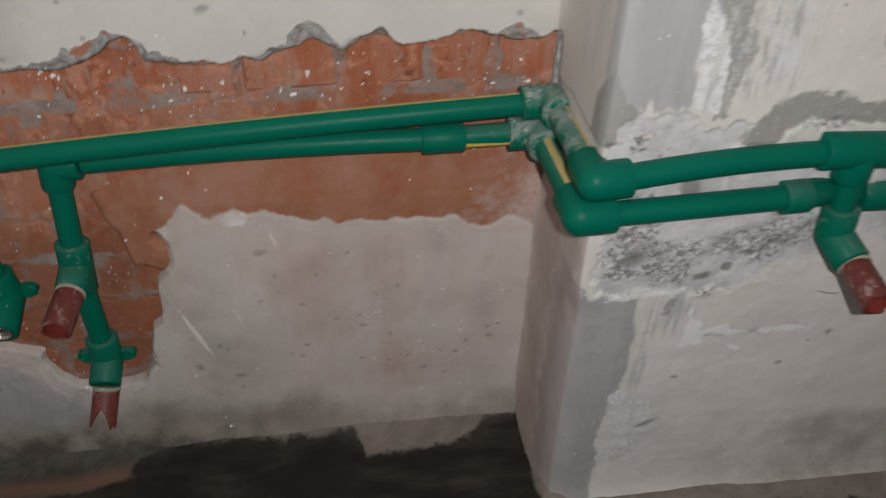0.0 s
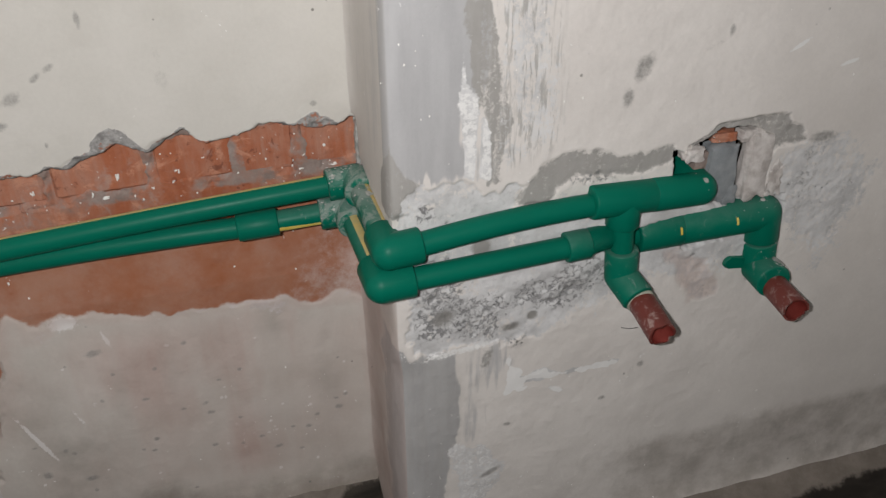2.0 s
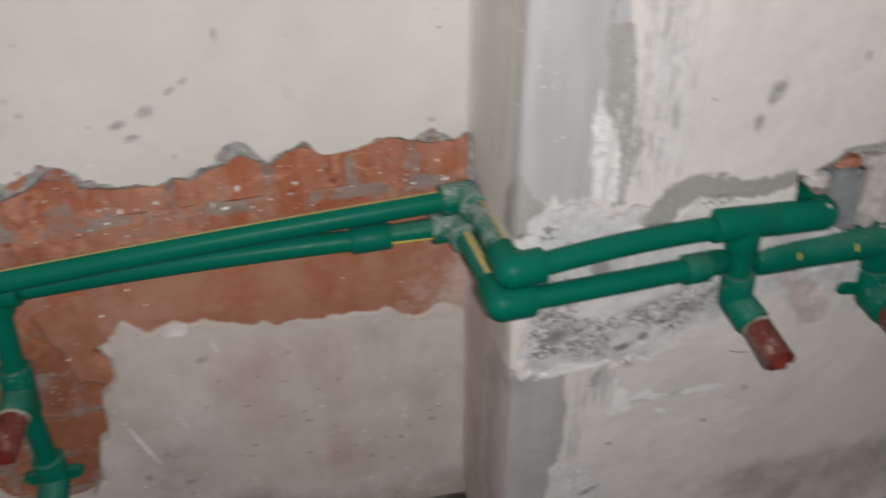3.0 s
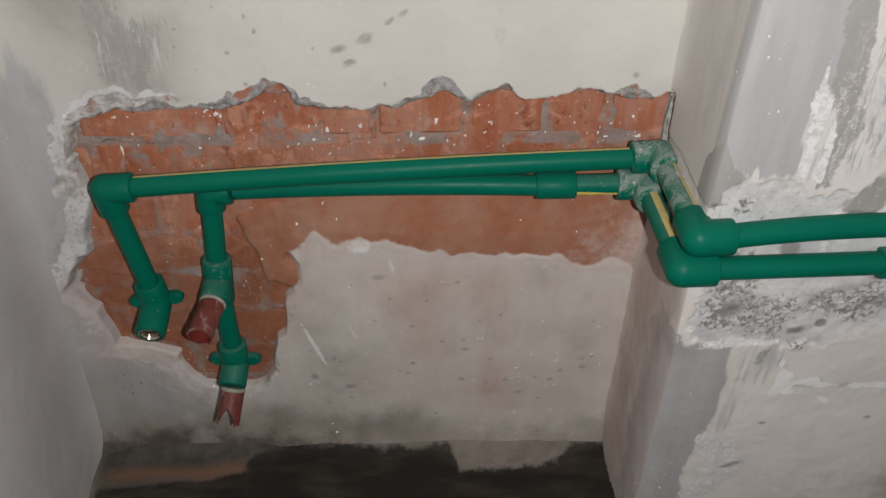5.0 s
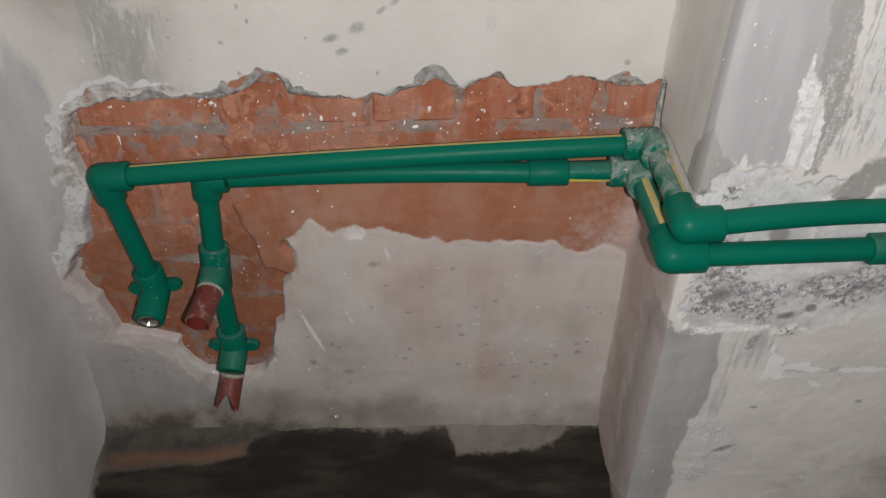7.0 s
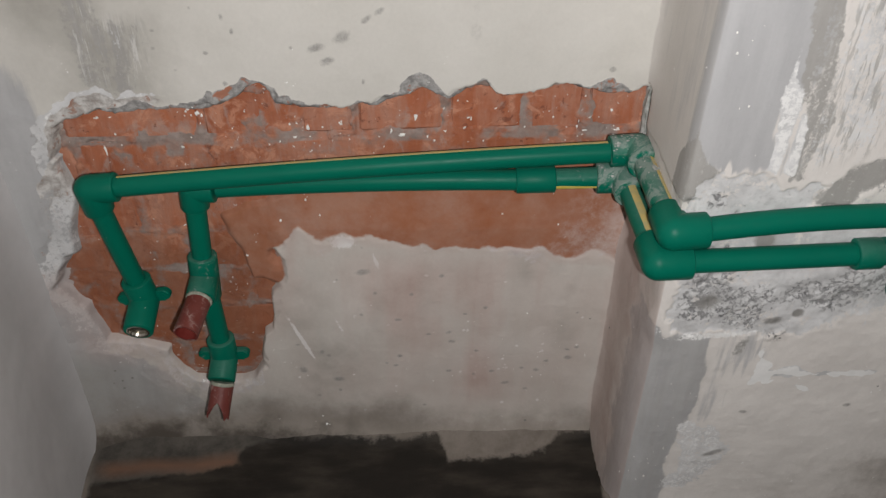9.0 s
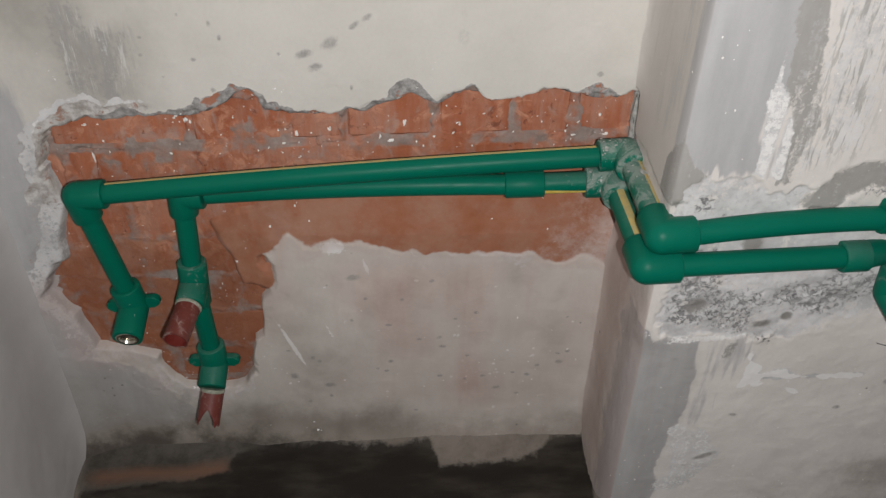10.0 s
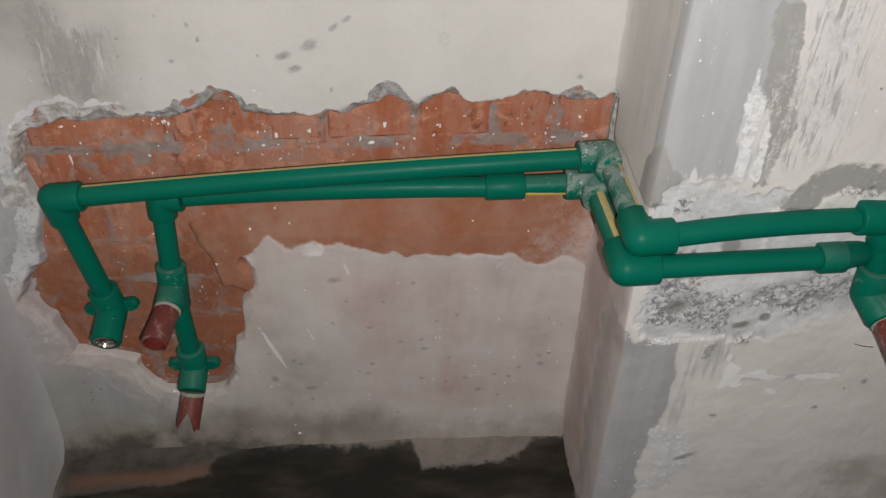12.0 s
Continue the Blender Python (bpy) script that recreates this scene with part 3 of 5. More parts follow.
ROUGH = [(0.705, 0.566), (0.74, 0.575), (0.794, 0.575), (0.842, 0.525), (0.834, 0.447), (0.799, 0.395), (0.742, 0.439), (0.705, 0.507)]
SCAR = [(0.576, 0.452), (0.640, 0.432), (0.655, 0.400), (0.664, 0.374), (0.622, 0.376), (0.596, 0.421)]
SCRATCH = [(0.384, 0.281), (0.387, 0.334), (0.407, 0.307), (0.44, 0.311), (0.444, 0.303), (0.463, 0.3), (0.54, 0.302), (0.537, 0.294), (0.464, 0.294), (0.415, 0.292)]
PORES = [(0.283, 0.445), (0.382, 0.442), (0.436, 0.447), (0.50, 0.463), (0.55, 0.44), (0.47, 0.395), (0.427, 0.385), (0.35, 0.384), (0.289, 0.405)]
FLAKE = [(0.317, 0.204), (0.355, 0.203), (0.394, 0.165), (0.388, 0.136), (0.357, 0.08), (0.317, 0.08)]
SHADE = [(-0.52, 0.9), (-0.371, 0.9), (-0.384, 0.728), (-0.363, 0.71), (-0.359, 0.676), (-0.313, 0.673), (-0.322, 0.59), (-0.351, 0.583), (-0.396, 0.598), (-0.410, 0.640), (-0.470, 0.69)]
FEATHER = [(0.350, 0.9), (0.396, 0.9), (0.43, 0.621), (0.4, 0.597), (0.37, 0.592), (0.366, 0.653), (0.374, 0.628), (0.382, 0.624), (0.365, 0.71)]
TRI = [(0.199, 0.635), (0.216, 0.602), (0.233, 0.588), (0.225, 0.572), (0.210, 0.545), (0.157, 0.545), (0.169, 0.588), (0.188, 0.615)]
FADE = [(0.327, 0.374), (0.379, 0.37), (0.391, 0.333), (0.353, 0.289), (0.354, 0.213), (0.317, 0.214), (0.328, 0.24)]


def steps(lo, fine_to, hi, step, coarse=24):
    return np.concatenate([np.arange(lo, fine_to, step), np.linspace(fine_to, hi, coarse)])


def blob(x, y, cx, cy, rx, ry, turn=0.0):
    c, s = math.cos(radians(turn)), math.sin(radians(turn))
    u, v = ((x - cx) * c + (y - cy) * s) / rx, (-(x - cx) * s + (y - cy) * c) / ry
    return np.clip(1.5 - np.sqrt(u * u + v * v), 0, 1)


def brushed(u, v, width=0.010, tall=0.09, seed=0):
    """Noise drawn out upright, as a brush or trowel leaves it."""
    return fbm(u / width * 0.05, v / tall * 0.05, 0.05, 4, seed)


def lowright0(u, v):
    """Where the plaster thins out over the bricks without a torn rim."""
    return soft(box_sd(u, v, -0.20, 0.5, 0.0, 0.43), 0.03)


def back_shape(u, v):
    rag = fbm(u, v, 0.03, 5, 3)
    so, st = sdf(u, v + (0.005 + 0.009 * soft(u + 0.12, 0.15)) * soft(0.5 - v, 0.1), OPEN) + 0.006 * np.where(v > 0.5, rag, fbm(u, v, 0.035, 2, 3)), sdf(u, v + (0.003 + 0.005 * soft(u + 0.12, 0.15)) * soft(0.5 - v, 0.1), TORN) + 0.007 * fbm(u, v, 0.03, 5, 9)
    so = so + lowright0(u, v) * 0.011 * fbm(u, v, 0.035, 5, 44)
    sk = sdf(u, v, SKIM) + 0.012 * fbm(u, v, 0.05, 4, 5)
    depth = 0.0018 * fbm(u, v, 0.25, 3, 1) + 0.0005 * fbm(u, v, 0.02, 4, 2)
    across = np.clip(-st, 0, 1) / (np.clip(-st, 0, 1) + np.clip(so, 0, 1) + 1e-6)
    lowright = lowright0(u, v)
    torn = soft(st, 0.003) * (1 - lowright)
    # above the patch the plaster holds nearly to the rim
    torn = torn * np.where((v > 0.5) & (u > -0.30), soft(so - 0.008 + 0.008 * fbm(u, v, 0.03, 4, 49), 0.004), 1.0)
    torn = torn * (1 - soft(0.5 - v, 0.06) * np.clip(0.35 - 1.6 * fbm(u, v, 0.06, 4, 46), 0, 0.9))
    depth = depth + torn * (0.0012 + 0.0045 * across + (0.0008 + 0.0013 * soft(0.5 - v, 0.1) * (1 - 0.5 * soft(u + 0.2, 0.1))) * fbm(u, v, 0.016, 6, 7))
    gone = soft(so - 0.001, 0.007 + 0.003 * lowright)
    coat = soft(sk - 0.006 - 0.019 * lowright, 0.022)
    skim = coat * gone
    sunk = 0.009 * soft(u + 0.20 + 0.008 * rag, 0.08)
    depth = depth * (1 - gone) + gone * ((1 - coat) * 0.026 + coat * (0.0008 + sunk + (0.011 - 0.8 * sunk) * np.clip((v - 0.395) / 0.08, 0, 1) + 0.0014 * fbm(u, v, 0.05, 5, 12)))
    depth = depth + 4 * gone * (1 - gone) * (1 - lowright) * 0.003 * fbm(u, v, 0.014, 4, 110)
    # hollow moulding into the corners
    depth = depth - 0.010 * np.exp(-np.clip(CORNER - u, 0, 1) / 0.012) * soft(0.05 - v, 0.06) * (1 - soft(box_sd(u, v, 0, 1, 0.40, 0.60), 0.05))
    depth = depth - 0.030 * np.exp(-np.clip(u - LEFT, 0, 1) / 0.04)
    depth = depth - 0.022 * np.exp(-np.clip(v, 0, 1) / 0.020)
    streaky = brushed(u, v, 0.006, 0.05, 31)
    shade = soft(sdf(u, v, SHADE) + 0.012 * rag, 0.035) * np.clip(0.78 + 0.55 * streaky * soft(v - 0.70, 0.05) * (u > -0.38), 0, 1)
    wisps = soft(sdf(u, v, SHADE), 0.02) * (streaky > 0.42) * soft(np.abs(v - 0.64) - 0.03, 0.02) * (u > -0.375)
    strip = soft(0.236 - u + 0.010 * fbm(u, v, 0.07, 3, 8) + 0.02 * np.clip((v - 0.36) / 0.2, 0, 1), 0.014)
    stain = np.maximum.reduce([blob(u, v, -0.129, 0.643, 0.012, 0.006, 20), blob(u, v, -0.100, 0.655, 0.012, 0.008, 30), blob(u, v, -0.118, 0.627, 0.010, 0.006, 25),
                               blob(u, v, -0.073, 0.675, 0.008, 0.004, 40), blob(u, v, -0.058, 0.684, 0.008, 0.004, 35), blob(u, v, 0.204, 0.617, 0.005, 0.004), blob(u, v, 0.012, 0.317, 0.005, 0.004), blob(u, v, -0.093, 0.325, 0.012, 0.006, 10),
                               blob(u, v, 0.11, 0.108, 0.008, 0.004, 10), blob(u, v, 0.155, 0.135, 0.006, 0.004), blob(u, v, 0.20, 0.16, 0.007, 0.005), blob(u, v, -0.14, 0.12, 0.010, 0.006), blob(u, v, -0.19, 0.14, 0.008, 0.008),
                               blob(u, v, -0.36, 0.09, 0.012, 0.03, -20) * 0.8, blob(u, v, -0.02, 0.73, 0.004, 0.01), blob(u, v, -0.235, 0.60, 0.004, 0.004),
                               blob(u, v, -0.307, 0.643, 0.0035, 0.0028), blob(u, v, -0.251, 0.637, 0.0042, 0.0028), blob(u, v, -0.228, 0.678, 0.0028, 0.0049), blob(u, v, -0.219, 0.662, 0.0028, 0.0042), blob(u, v, -0.157, 0.643, 0.0028, 0.0028), blob(u, v, -0.288, 0.617, 0.0028, 0.0021), blob(u, v, -0.079, 0.602, 0.0021, 0.0042), blob(u, v, -0.304, 0.663, 0.0035, 0.0021), blob(u, v, -0.260, 0.688, 0.0021, 0.0028), blob(u, v, -0.197, 0.585, 0.0021, 0.0021), blob(u, v, 0.048, 0.662, 0.010, 0.016, 15) * 0.6, blob(u, v, 0.047, 0.690, 0.006, 0.014) * 0.5])
    murk = np.maximum.reduce([blob(u, v, -0.145, 0.155, 0.05, 0.06) * 1.2, blob(u, v, -0.19, 0.26, 0.04, 0.06) * 0.8, blob(u, v, -0.075, 0.25, 0.012, 0.03), blob(u, v, 0.185, 0.28, 0.008, 0.03, -20), blob(u, v, -0.01, 0.28, 0.012, 0.05), blob(u, v, 0.19, 0.21, 0.02, 0.03), blob(u, v, 0.14, 0.33, 0.03, 0.03)]) * np.clip(0.6 + 0.6 * rag, 0, 1)
    streaks = np.maximum.reduce([blob(u, v, -0.186, 0.20, 0.0028, 0.045, 21), blob(u, v, -0.131, 0.226, 0.0025, 0.018, 20), blob(u, v, -0.076, 0.345, 0.0025, 0.014, 15), blob(u, v, -0.11, 0.245, 0.007, 0.004, -20),
                                 blob(u, v, -0.115, 0.375, 0.018, 0.010, 0), blob(u, v, 0.13, 0.366, 0.02, 0.005, 10)]) * np.clip(0.8 + 0.6 * rag, 0, 1)
    rng = random.Random(12)
    dots = np.maximum.reduce([blob(u, v, rng.uniform(0.04, 0.215), rng.uniform(0.06, 0.25), rng.uniform(0.0018, 0.003), rng.uniform(0.0018, 0.003)) for _ in range(18)] + [blob(u, v, rng.uniform(-0.2, 0.2), rng.uniform(0.05, 0.33), 0.0022, 0.0018) for _ in range(12)])
    spots = np.maximum.reduce([blob(u, v, rng.uniform(0.02, 0.215), rng.uniform(0.07, 0.27), rng.uniform(0.003, 0.006), rng.uniform(0.002, 0.004), rng.uniform(-30, 30)) for _ in range(14)] + [blob(u, v, rng.uniform(-0.2, 0.0), rng.uniform(0.06, 0.33), rng.uniform(0.003, 0.007), rng.uniform(0.002, 0.005)) for _ in range(14)])
    crown = 1.15 * soft(np.abs(st - 0.001) - 0.006 + 0.016 * fbm(u, v, 0.035, 5, 41), 0.005) * (u < -0.31) * (v > 0.55)
    bare = soft(so - 0.010 + 0.013 * fbm(u, v, 0.05, 4, 48), 0.005) * (1 - gone) * (v > 0.5) * (u > -0.40)
    pink = np.exp(-((u - 0.075 - 0.02 * fbm(u, v, 0.2, 2, 17)) / 0.035) ** 2) * 0.85 + np.exp(-((u + 0.03) / 0.075) ** 2) * 0.52 + np.exp(-((u - 0.145) / 0.012) ** 2) * 0.30
    tide = lowright * soft(np.abs(so + 0.002) - 0.012 - 0.026 * fbm(u, v, 0.035, 5, 45), 0.016) * np.clip(0.45 + 1.3 * fbm(u, v, 0.03, 5, 47), 0, 1)
    lip = so - 0.021 + 0.013 * fbm(u, v, 0.05, 5, 43)
    rim = soft(lip, 0.004) * (1 - gone) * (u < -0.25) * (v < 0.565) * np.clip(0.95 + 0.4 * fbm(u, v, 0.03, 4, 42), 0, 1)
    crease = soft(np.abs(lip) - 0.0012, 0.003) * (u < -0.36) * (v < 0.55) * np.clip(0.6 + fbm(u, v, 0.04, 3, 111), 0, 1)
    cool = soft(u + 0.458 + 0.03 * fbm(u, v, 0.2, 3, 4), 0.05)
    low = np.clip((0.095 - 0.022 * np.clip((u + 0.05) / 0.15, 0, 1) - v + 0.03 * fbm(u, v, 0.16, 3, 20)) / 0.085, 0, 1)
    grime = np.clip((0.06 - v) / 0.06, 0, 1) * np.clip((-0.05 - u) / 0.2, 0, 1)
    murk = murk * 0.62
    # wash: murky and upper patches, deeper towards the left corner and lower left
    masks = dict(
        cement=np.maximum(cool * soft(v - 0.62, 0.12), soft(sdf(u, v, [(-0.56, 0.22), (-0.50, 0.205), (-0.42, 0.165), (-0.35, 0.075), (-0.30, 0.0), (-0.56, 0.0)]) + 0.008 * rag, 0.012)),
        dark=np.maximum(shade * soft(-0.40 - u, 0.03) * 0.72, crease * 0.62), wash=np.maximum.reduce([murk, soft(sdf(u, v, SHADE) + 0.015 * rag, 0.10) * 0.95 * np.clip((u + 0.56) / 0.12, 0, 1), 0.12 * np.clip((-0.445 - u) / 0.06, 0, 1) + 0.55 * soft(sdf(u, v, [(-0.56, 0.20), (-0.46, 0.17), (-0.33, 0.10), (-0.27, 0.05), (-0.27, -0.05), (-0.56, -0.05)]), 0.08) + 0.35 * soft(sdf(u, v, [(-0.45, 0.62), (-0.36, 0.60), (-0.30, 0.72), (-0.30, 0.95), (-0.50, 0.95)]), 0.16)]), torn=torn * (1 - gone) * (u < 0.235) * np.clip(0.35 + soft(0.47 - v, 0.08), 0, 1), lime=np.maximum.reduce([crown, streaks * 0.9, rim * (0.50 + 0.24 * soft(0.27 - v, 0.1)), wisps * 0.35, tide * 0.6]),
        dust=np.maximum.reduce([soft(sdf(u, v, PINK), 0.10) * np.clip(pink + 0.14 * (u < 0.06) + 0.22 * brushed(u, v, 0.03, 0.25, 14) + 0.20 * fbm(u, v, 0.07, 5, 15) + 0.42 * np.clip((v - 0.20) / 0.16, 0, 1), 0.0, 0.9), skim * (0.4 + 0.6 * np.clip((u - 0.08) / 0.06, 0, 1)), strip * 0.55, soft(np.abs(sdf(u, v, OPEN)) - 0.035, 0.05) * 0.6 * soft(v - 0.33, 0.04) * np.clip(0.85 + 0.5 * fbm(u, v, 0.06, 4, 112), 0, 1), 0.52 * soft(v - 0.33, 0.1) * soft(-0.26 - u, 0.10) * np.clip(0.8 + 0.5 * fbm(u, v, 0.2, 3, 18), 0, 1), lowright * soft(np.abs(so) - 0.02, 0.03) * 0.6]),
        tone=0 * u, bare=bare, chalk=np.maximum.reduce([streaks, dots, crown * np.clip(0.3 + 0.6 * rag, 0, 0.7), tide * 0.4 * (u < 0.0)]), red=soft(sk - 0.012 - 0.019 * lowright, 0.014) * soft(so + 0.0015, 0.005 + 0.006 * lowright) * np.clip(1.1 - np.clip((u - 0.115 + 0.015 * rag + 0.5 * (0.40 - v)) / 0.13, 0, 1) * 0.72, 0, 1), brush=soft(sdf(u, v, SHADE), 0.03) * soft(np.abs(v - 0.65) - 0.045, 0.03) * (u > -0.39) * 0.85, pores=0 * u, stain=np.maximum.reduce([stain * 0.56, spots * 0.55, 0.16 * np.clip(fbm(u, v, 0.11, 5, 16), 0, 1) * (v < 0.36)]), damp=low, soaked=grime * 0.8)
    keep = (so > -0.008) | (skim > 0.02)
    return u, depth, v, masks, keep


def pier_shape(u, v):
    s = 0.2
    front = u >= s
    x = np.where(front, CORNER + u - s, CORNER)
    y = np.where(front, FACE, FACE + s - u)
    ret = ~front
    off = np.abs(u - s)
    r = 0.020 + 0.032 * soft(v - 0.36, 0.06)
    round_ = 0.18 * r * np.clip(1 - off / r, 0, 1) ** 2
    px = np.where(front, x, CORNER - 0.001)
    rag = fbm(u, v, 0.03, 5, 51)
    white = sdf(x, v, WHITE) + 0.013 * fbm(u, v, 0.022, 5, 71)
    wedge = sdf(x, v, WEDGE) + 0.006 * rag
    chip, hole = sdf(x, v, CHIP) + 0.005 * rag, sdf(x, v, HOLE) + 0.005 * rag
    rough, scar = sdf(x, v, ROUGH) + 0.018 * rag, sdf(x, v, SCAR) + 0.009 * rag
    wm = soft(white, 0.005 + 0.07 * np.clip((x - 0.42) / 0.12, 0, 1)) * front
    d = 0.002 * fbm(u, v, 0.25, 3, 52) + 0.0006 * fbm(u, v, 0.02, 4, 53)
    d = d + wm * (0.0022 + 0.0015 * fbm(u, v, 0.03, 6, 54))
    d = d + front * soft(wedge, 0.006) * 0.0015
    d = d + front * soft(chip, 0.005) * (0.004 + 0.003 * fbm(u, v, 0.03, 5, 55))
    d = d + front * soft(rough, 0.04) * 0.0009 * (1 + 1.2 * fbm(u, v, 0.012, 6, 56))
    d = d + front * soft(scar, 0.010) * (0.0010 + 0.0012 * fbm(u, v, 0.015, 4, 57))
    # pits of the badly filled mortar
    dense = np.maximum.reduce([soft(sdf(x, v, PORES) - 0.006 + 0.03 * fbm(u, v, 0.05, 4, 67), 0.04), blob(x, v, 0.287, 0.551, 0.012, 0.012), 0.8 * blob(x, v, 0.46, 0.485, 0.03, 0.012), 0.8 * blob(x, v, 0.475, 0.566, 0.03, 0.008),
                               0.32 * wm, 0.2 * soft(scar, 0.02), 0.55 * soft(rough, 0.06) * np.clip(0.6 + fbm(u, v, 0.05, 4, 69), 0, 1)])
    grain = fbm(u, v, 0.010, 5, 77) + 0.25 * fbm(u, v, 0.05, 3, 78)
    pits = front * np.clip((grain + 0.70 * dense - 1.02) / 0.22, 0, 1) * np.clip(dense * 3, 0, 1)
    d = d + pits * 0.0022 + front * dense * 0.0012 * fbm(u, v, 0.012, 4, 79)
    # grooves in which the pipes lie, and the broken hole
    centre = np.interp(x, [0.535, 0.708], [0.474, 0.490])
    deep = np.interp(x, [0.51, 0.56, 0.70, 0.73], [0.036, 0.034, 0.020, 0.022])
    groove = soft(np.maximum(np.abs(v - centre) - 0.0165, np.abs(x - 0.622) - 0.105) + 0.002 * rag, 0.004) * deep
    groove = np.maximum(groove, soft(box_sd(x, v, 0.702, 0.731, 0.392, 0.495) + 0.002 * rag, 0.004) * 0.024)
    groove = np.maximum(groove, soft(box_sd(x, v, 0.605, 0.655, 0.455, 0.468) + 0.006 * rag, 0.003) * 0.07)
    groove = np.maximum(groove, soft(hole, 0.005) * 0.105)
    d = np.maximum(d, front * groove)
    slot = soft(box_sd(y, v, -0.4, 0.1, 0.462, 0.552) + 0.008 * rag + 0.03 * np.clip(-y - 0.09, 0, 1), 0.004)
    d = d + ret * slot * (0.0022 + 0.0012 * fbm(u, v, 0.02, 5, 58))
    # plaster broken away from the end of the brickwork
    nick = soft(box_sd(y, v, -0.012 - 0.010 * np.clip((0.54 - v) / 0.06, 0, 1), 0.2, 0.485, 0.598) + 0.004 * rag, 0.0015)
    d = np.maximum(d, ret * nick * (0.019 + 0.003 * fbm(u, v, 0.02, 4, 59)))
    near_edge = front * soft(box_sd(x, v, 0.1, 0.266, 0.462, 0.550) + 0.006 * rag, 0.01)
    d = np.maximum(d, near_edge * 0.007)
    hollow = 0.010 * np.exp(-np.clip(-y, 0, 1) / 0.012) * soft(0.05 - v, 0.06) * ret * (1 - soft(box_sd(y, v, -1, 1, 0.40, 0.60), 0.05))
    share = 0.5 * np.clip(1 - off / 0.012, 0, 1)
    x = x + d * np.where(front, share, 1 - share) + round_ - hollow
    y = y + d * np.where(front, 1 - share, share) + round_
    y = y - front * 0.020 * np.exp(-np.clip(v, 0, 1) / 0.018)
    x = x - ret * 0.003 * np.exp(-np.clip(v, 0, 1) / 0.018)
    brush = brushed(u, v, 0.006, 0.06, 60)
    grey1, grey2 = sdf(px, v, GREY1), sdf(px, v, GREY2)
    fray = 0.006 * brushed(u, v, 0.008, 0.04, 66)
    feather = front * soft(sdf(x, v, FEATHER) + 0.010 * brush, 0.03)
    # first term: return painted paler beside the pipes, offsetting the grazing torch light
    lime = np.maximum.reduce([ret * 0.45 * soft(np.abs(v - 0.50) - 0.05, 0.06), wm * (1 - soft(wedge, 0.008)) * np.clip(0.80 + 0.35 * rag, 0, 1), front * soft(np.minimum(sdf(x, v, STREAK), sdf(x, v, TONGUE)) + 0.6 * fray, 0.006), front * soft(sdf(x, v, SCRATCH) + 0.001 + 0.006 * rag, 0.006) * 1.1, front * soft(rough, 0.05) * 0.7, front * soft(scar, 0.012) * np.clip(0.35 + 0.9 * fbm(u, v, 0.012, 4, 82), 0, 1),
                              front * blob(x, v, 0.454, 0.272, 0.010, 0.004, -30), front * soft(sdf(x, v, FLAKE) + 0.012 * rag, 0.012) * 0.68, feather * 0.52,
                              front * blob(x, v, 0.68, 0.545, 0.02, 0.04) * 0.7, front * blob(x, v, 0.70, 0.69, 0.012, 0.002, 30), front * blob(x, v, 0.77, 0.665, 0.012, 0.002, 15)])
    # cement held back on the return, so its colour makes up for grazing light
    edge_in = np.where(v > 0.45, 0.25 + 0.75 * np.clip((-y - 0.146) / 0.016, 0, 1), np.clip((-y - 0.085 + 0.02 * rag) / 0.03, 0, 1)) * (1 - soft(np.abs(v - 0.52) - 0.08, 0.06))
    cement = np.maximum.reduce([soft(grey1 + 0.010 * brush, 0.02) * np.where(front, 1, edge_in), soft(grey2 + 0.008 * rag, 0.010) * np.where(front, 1, edge_in), front * soft(sdf(x, v, FADE) + 0.02 * brush, 0.03) * 0.5]) * 0.88
    dark = np.maximum.reduce([front * soft(sdf(x, v, DRIP) - 0.001 + 0.8 * fray, 0.008) * np.clip(0.72 + 0.30 * brush - 0.5 * np.clip(v - 0.70, 0, 0.4), 0, 0.9), front * soft(wedge, 0.012) * 0.8, front * soft(chip, 0.01) * 0.72, soft(sdf(u, v, TRI) + 0.006 * rag, 0.008) * 0.80,
                              front * soft(scar, 0.012) * 0.5 * np.clip(0.7 + rag, 0, 1), feather * np.clip((brush - 0.35) * 3, 0, 1) * soft(np.abs(v - 0.67) - 0.07, 0.05) * 0.75, front * blob(x, v, 0.36, 0.345, 0.008, 0.02, -10) * 0.6])
    stain = front * np.maximum.reduce([blob(x, v, 0.519, 0.684, 0.011, 0.019, -22), blob(x, v, 0.504, 0.653, 0.0075, 0.011, -5), blob(x, v, 0.614, 0.713, 0.004, 0.007), blob(x, v, 0.416, 0.393, 0.007, 0.007) * 1.4, blob(x, v, 0.389, 0.383, 0.014, 0.007) * 1.2, blob(x, v, 0.307, 0.412, 0.016, 0.012, 20) * 1.2, blob(x, v, 0.350, 0.500, 0.012, 0.010) * 1.5, blob(x, v, 0.60, 0.70, 0.03, 0.004, 25) * 0.5,
                                      blob(x, v, 0.476, 0.598, 0.008, 0.004), blob(x, v, 0.44, 0.675, 0.03, 0.006, 25) * 0.45, blob(x, v, 0.39, 0.23, 0.006, 0.004), blob(x, v, 0.52, 0.24, 0.006, 0.004), blob(x, v, 0.57, 0.285, 0.006, 0.007), blob(x, v, 0.37, 0.15, 0.02, 0.006, 25), blob(x, v, 0.76, 0.578, 0.02, 0.008)]) * 0.6
    damp = np.clip((0.162 - v - 0.012 * np.clip((0.75 - x) / 0.3, 0, 1) + 0.010 * fbm(u, v, 0.15, 4, 63)) / 0.03, 0, 1) * np.where(front, np.clip((x - 0.36) / 0.25, 0, 1), 0)
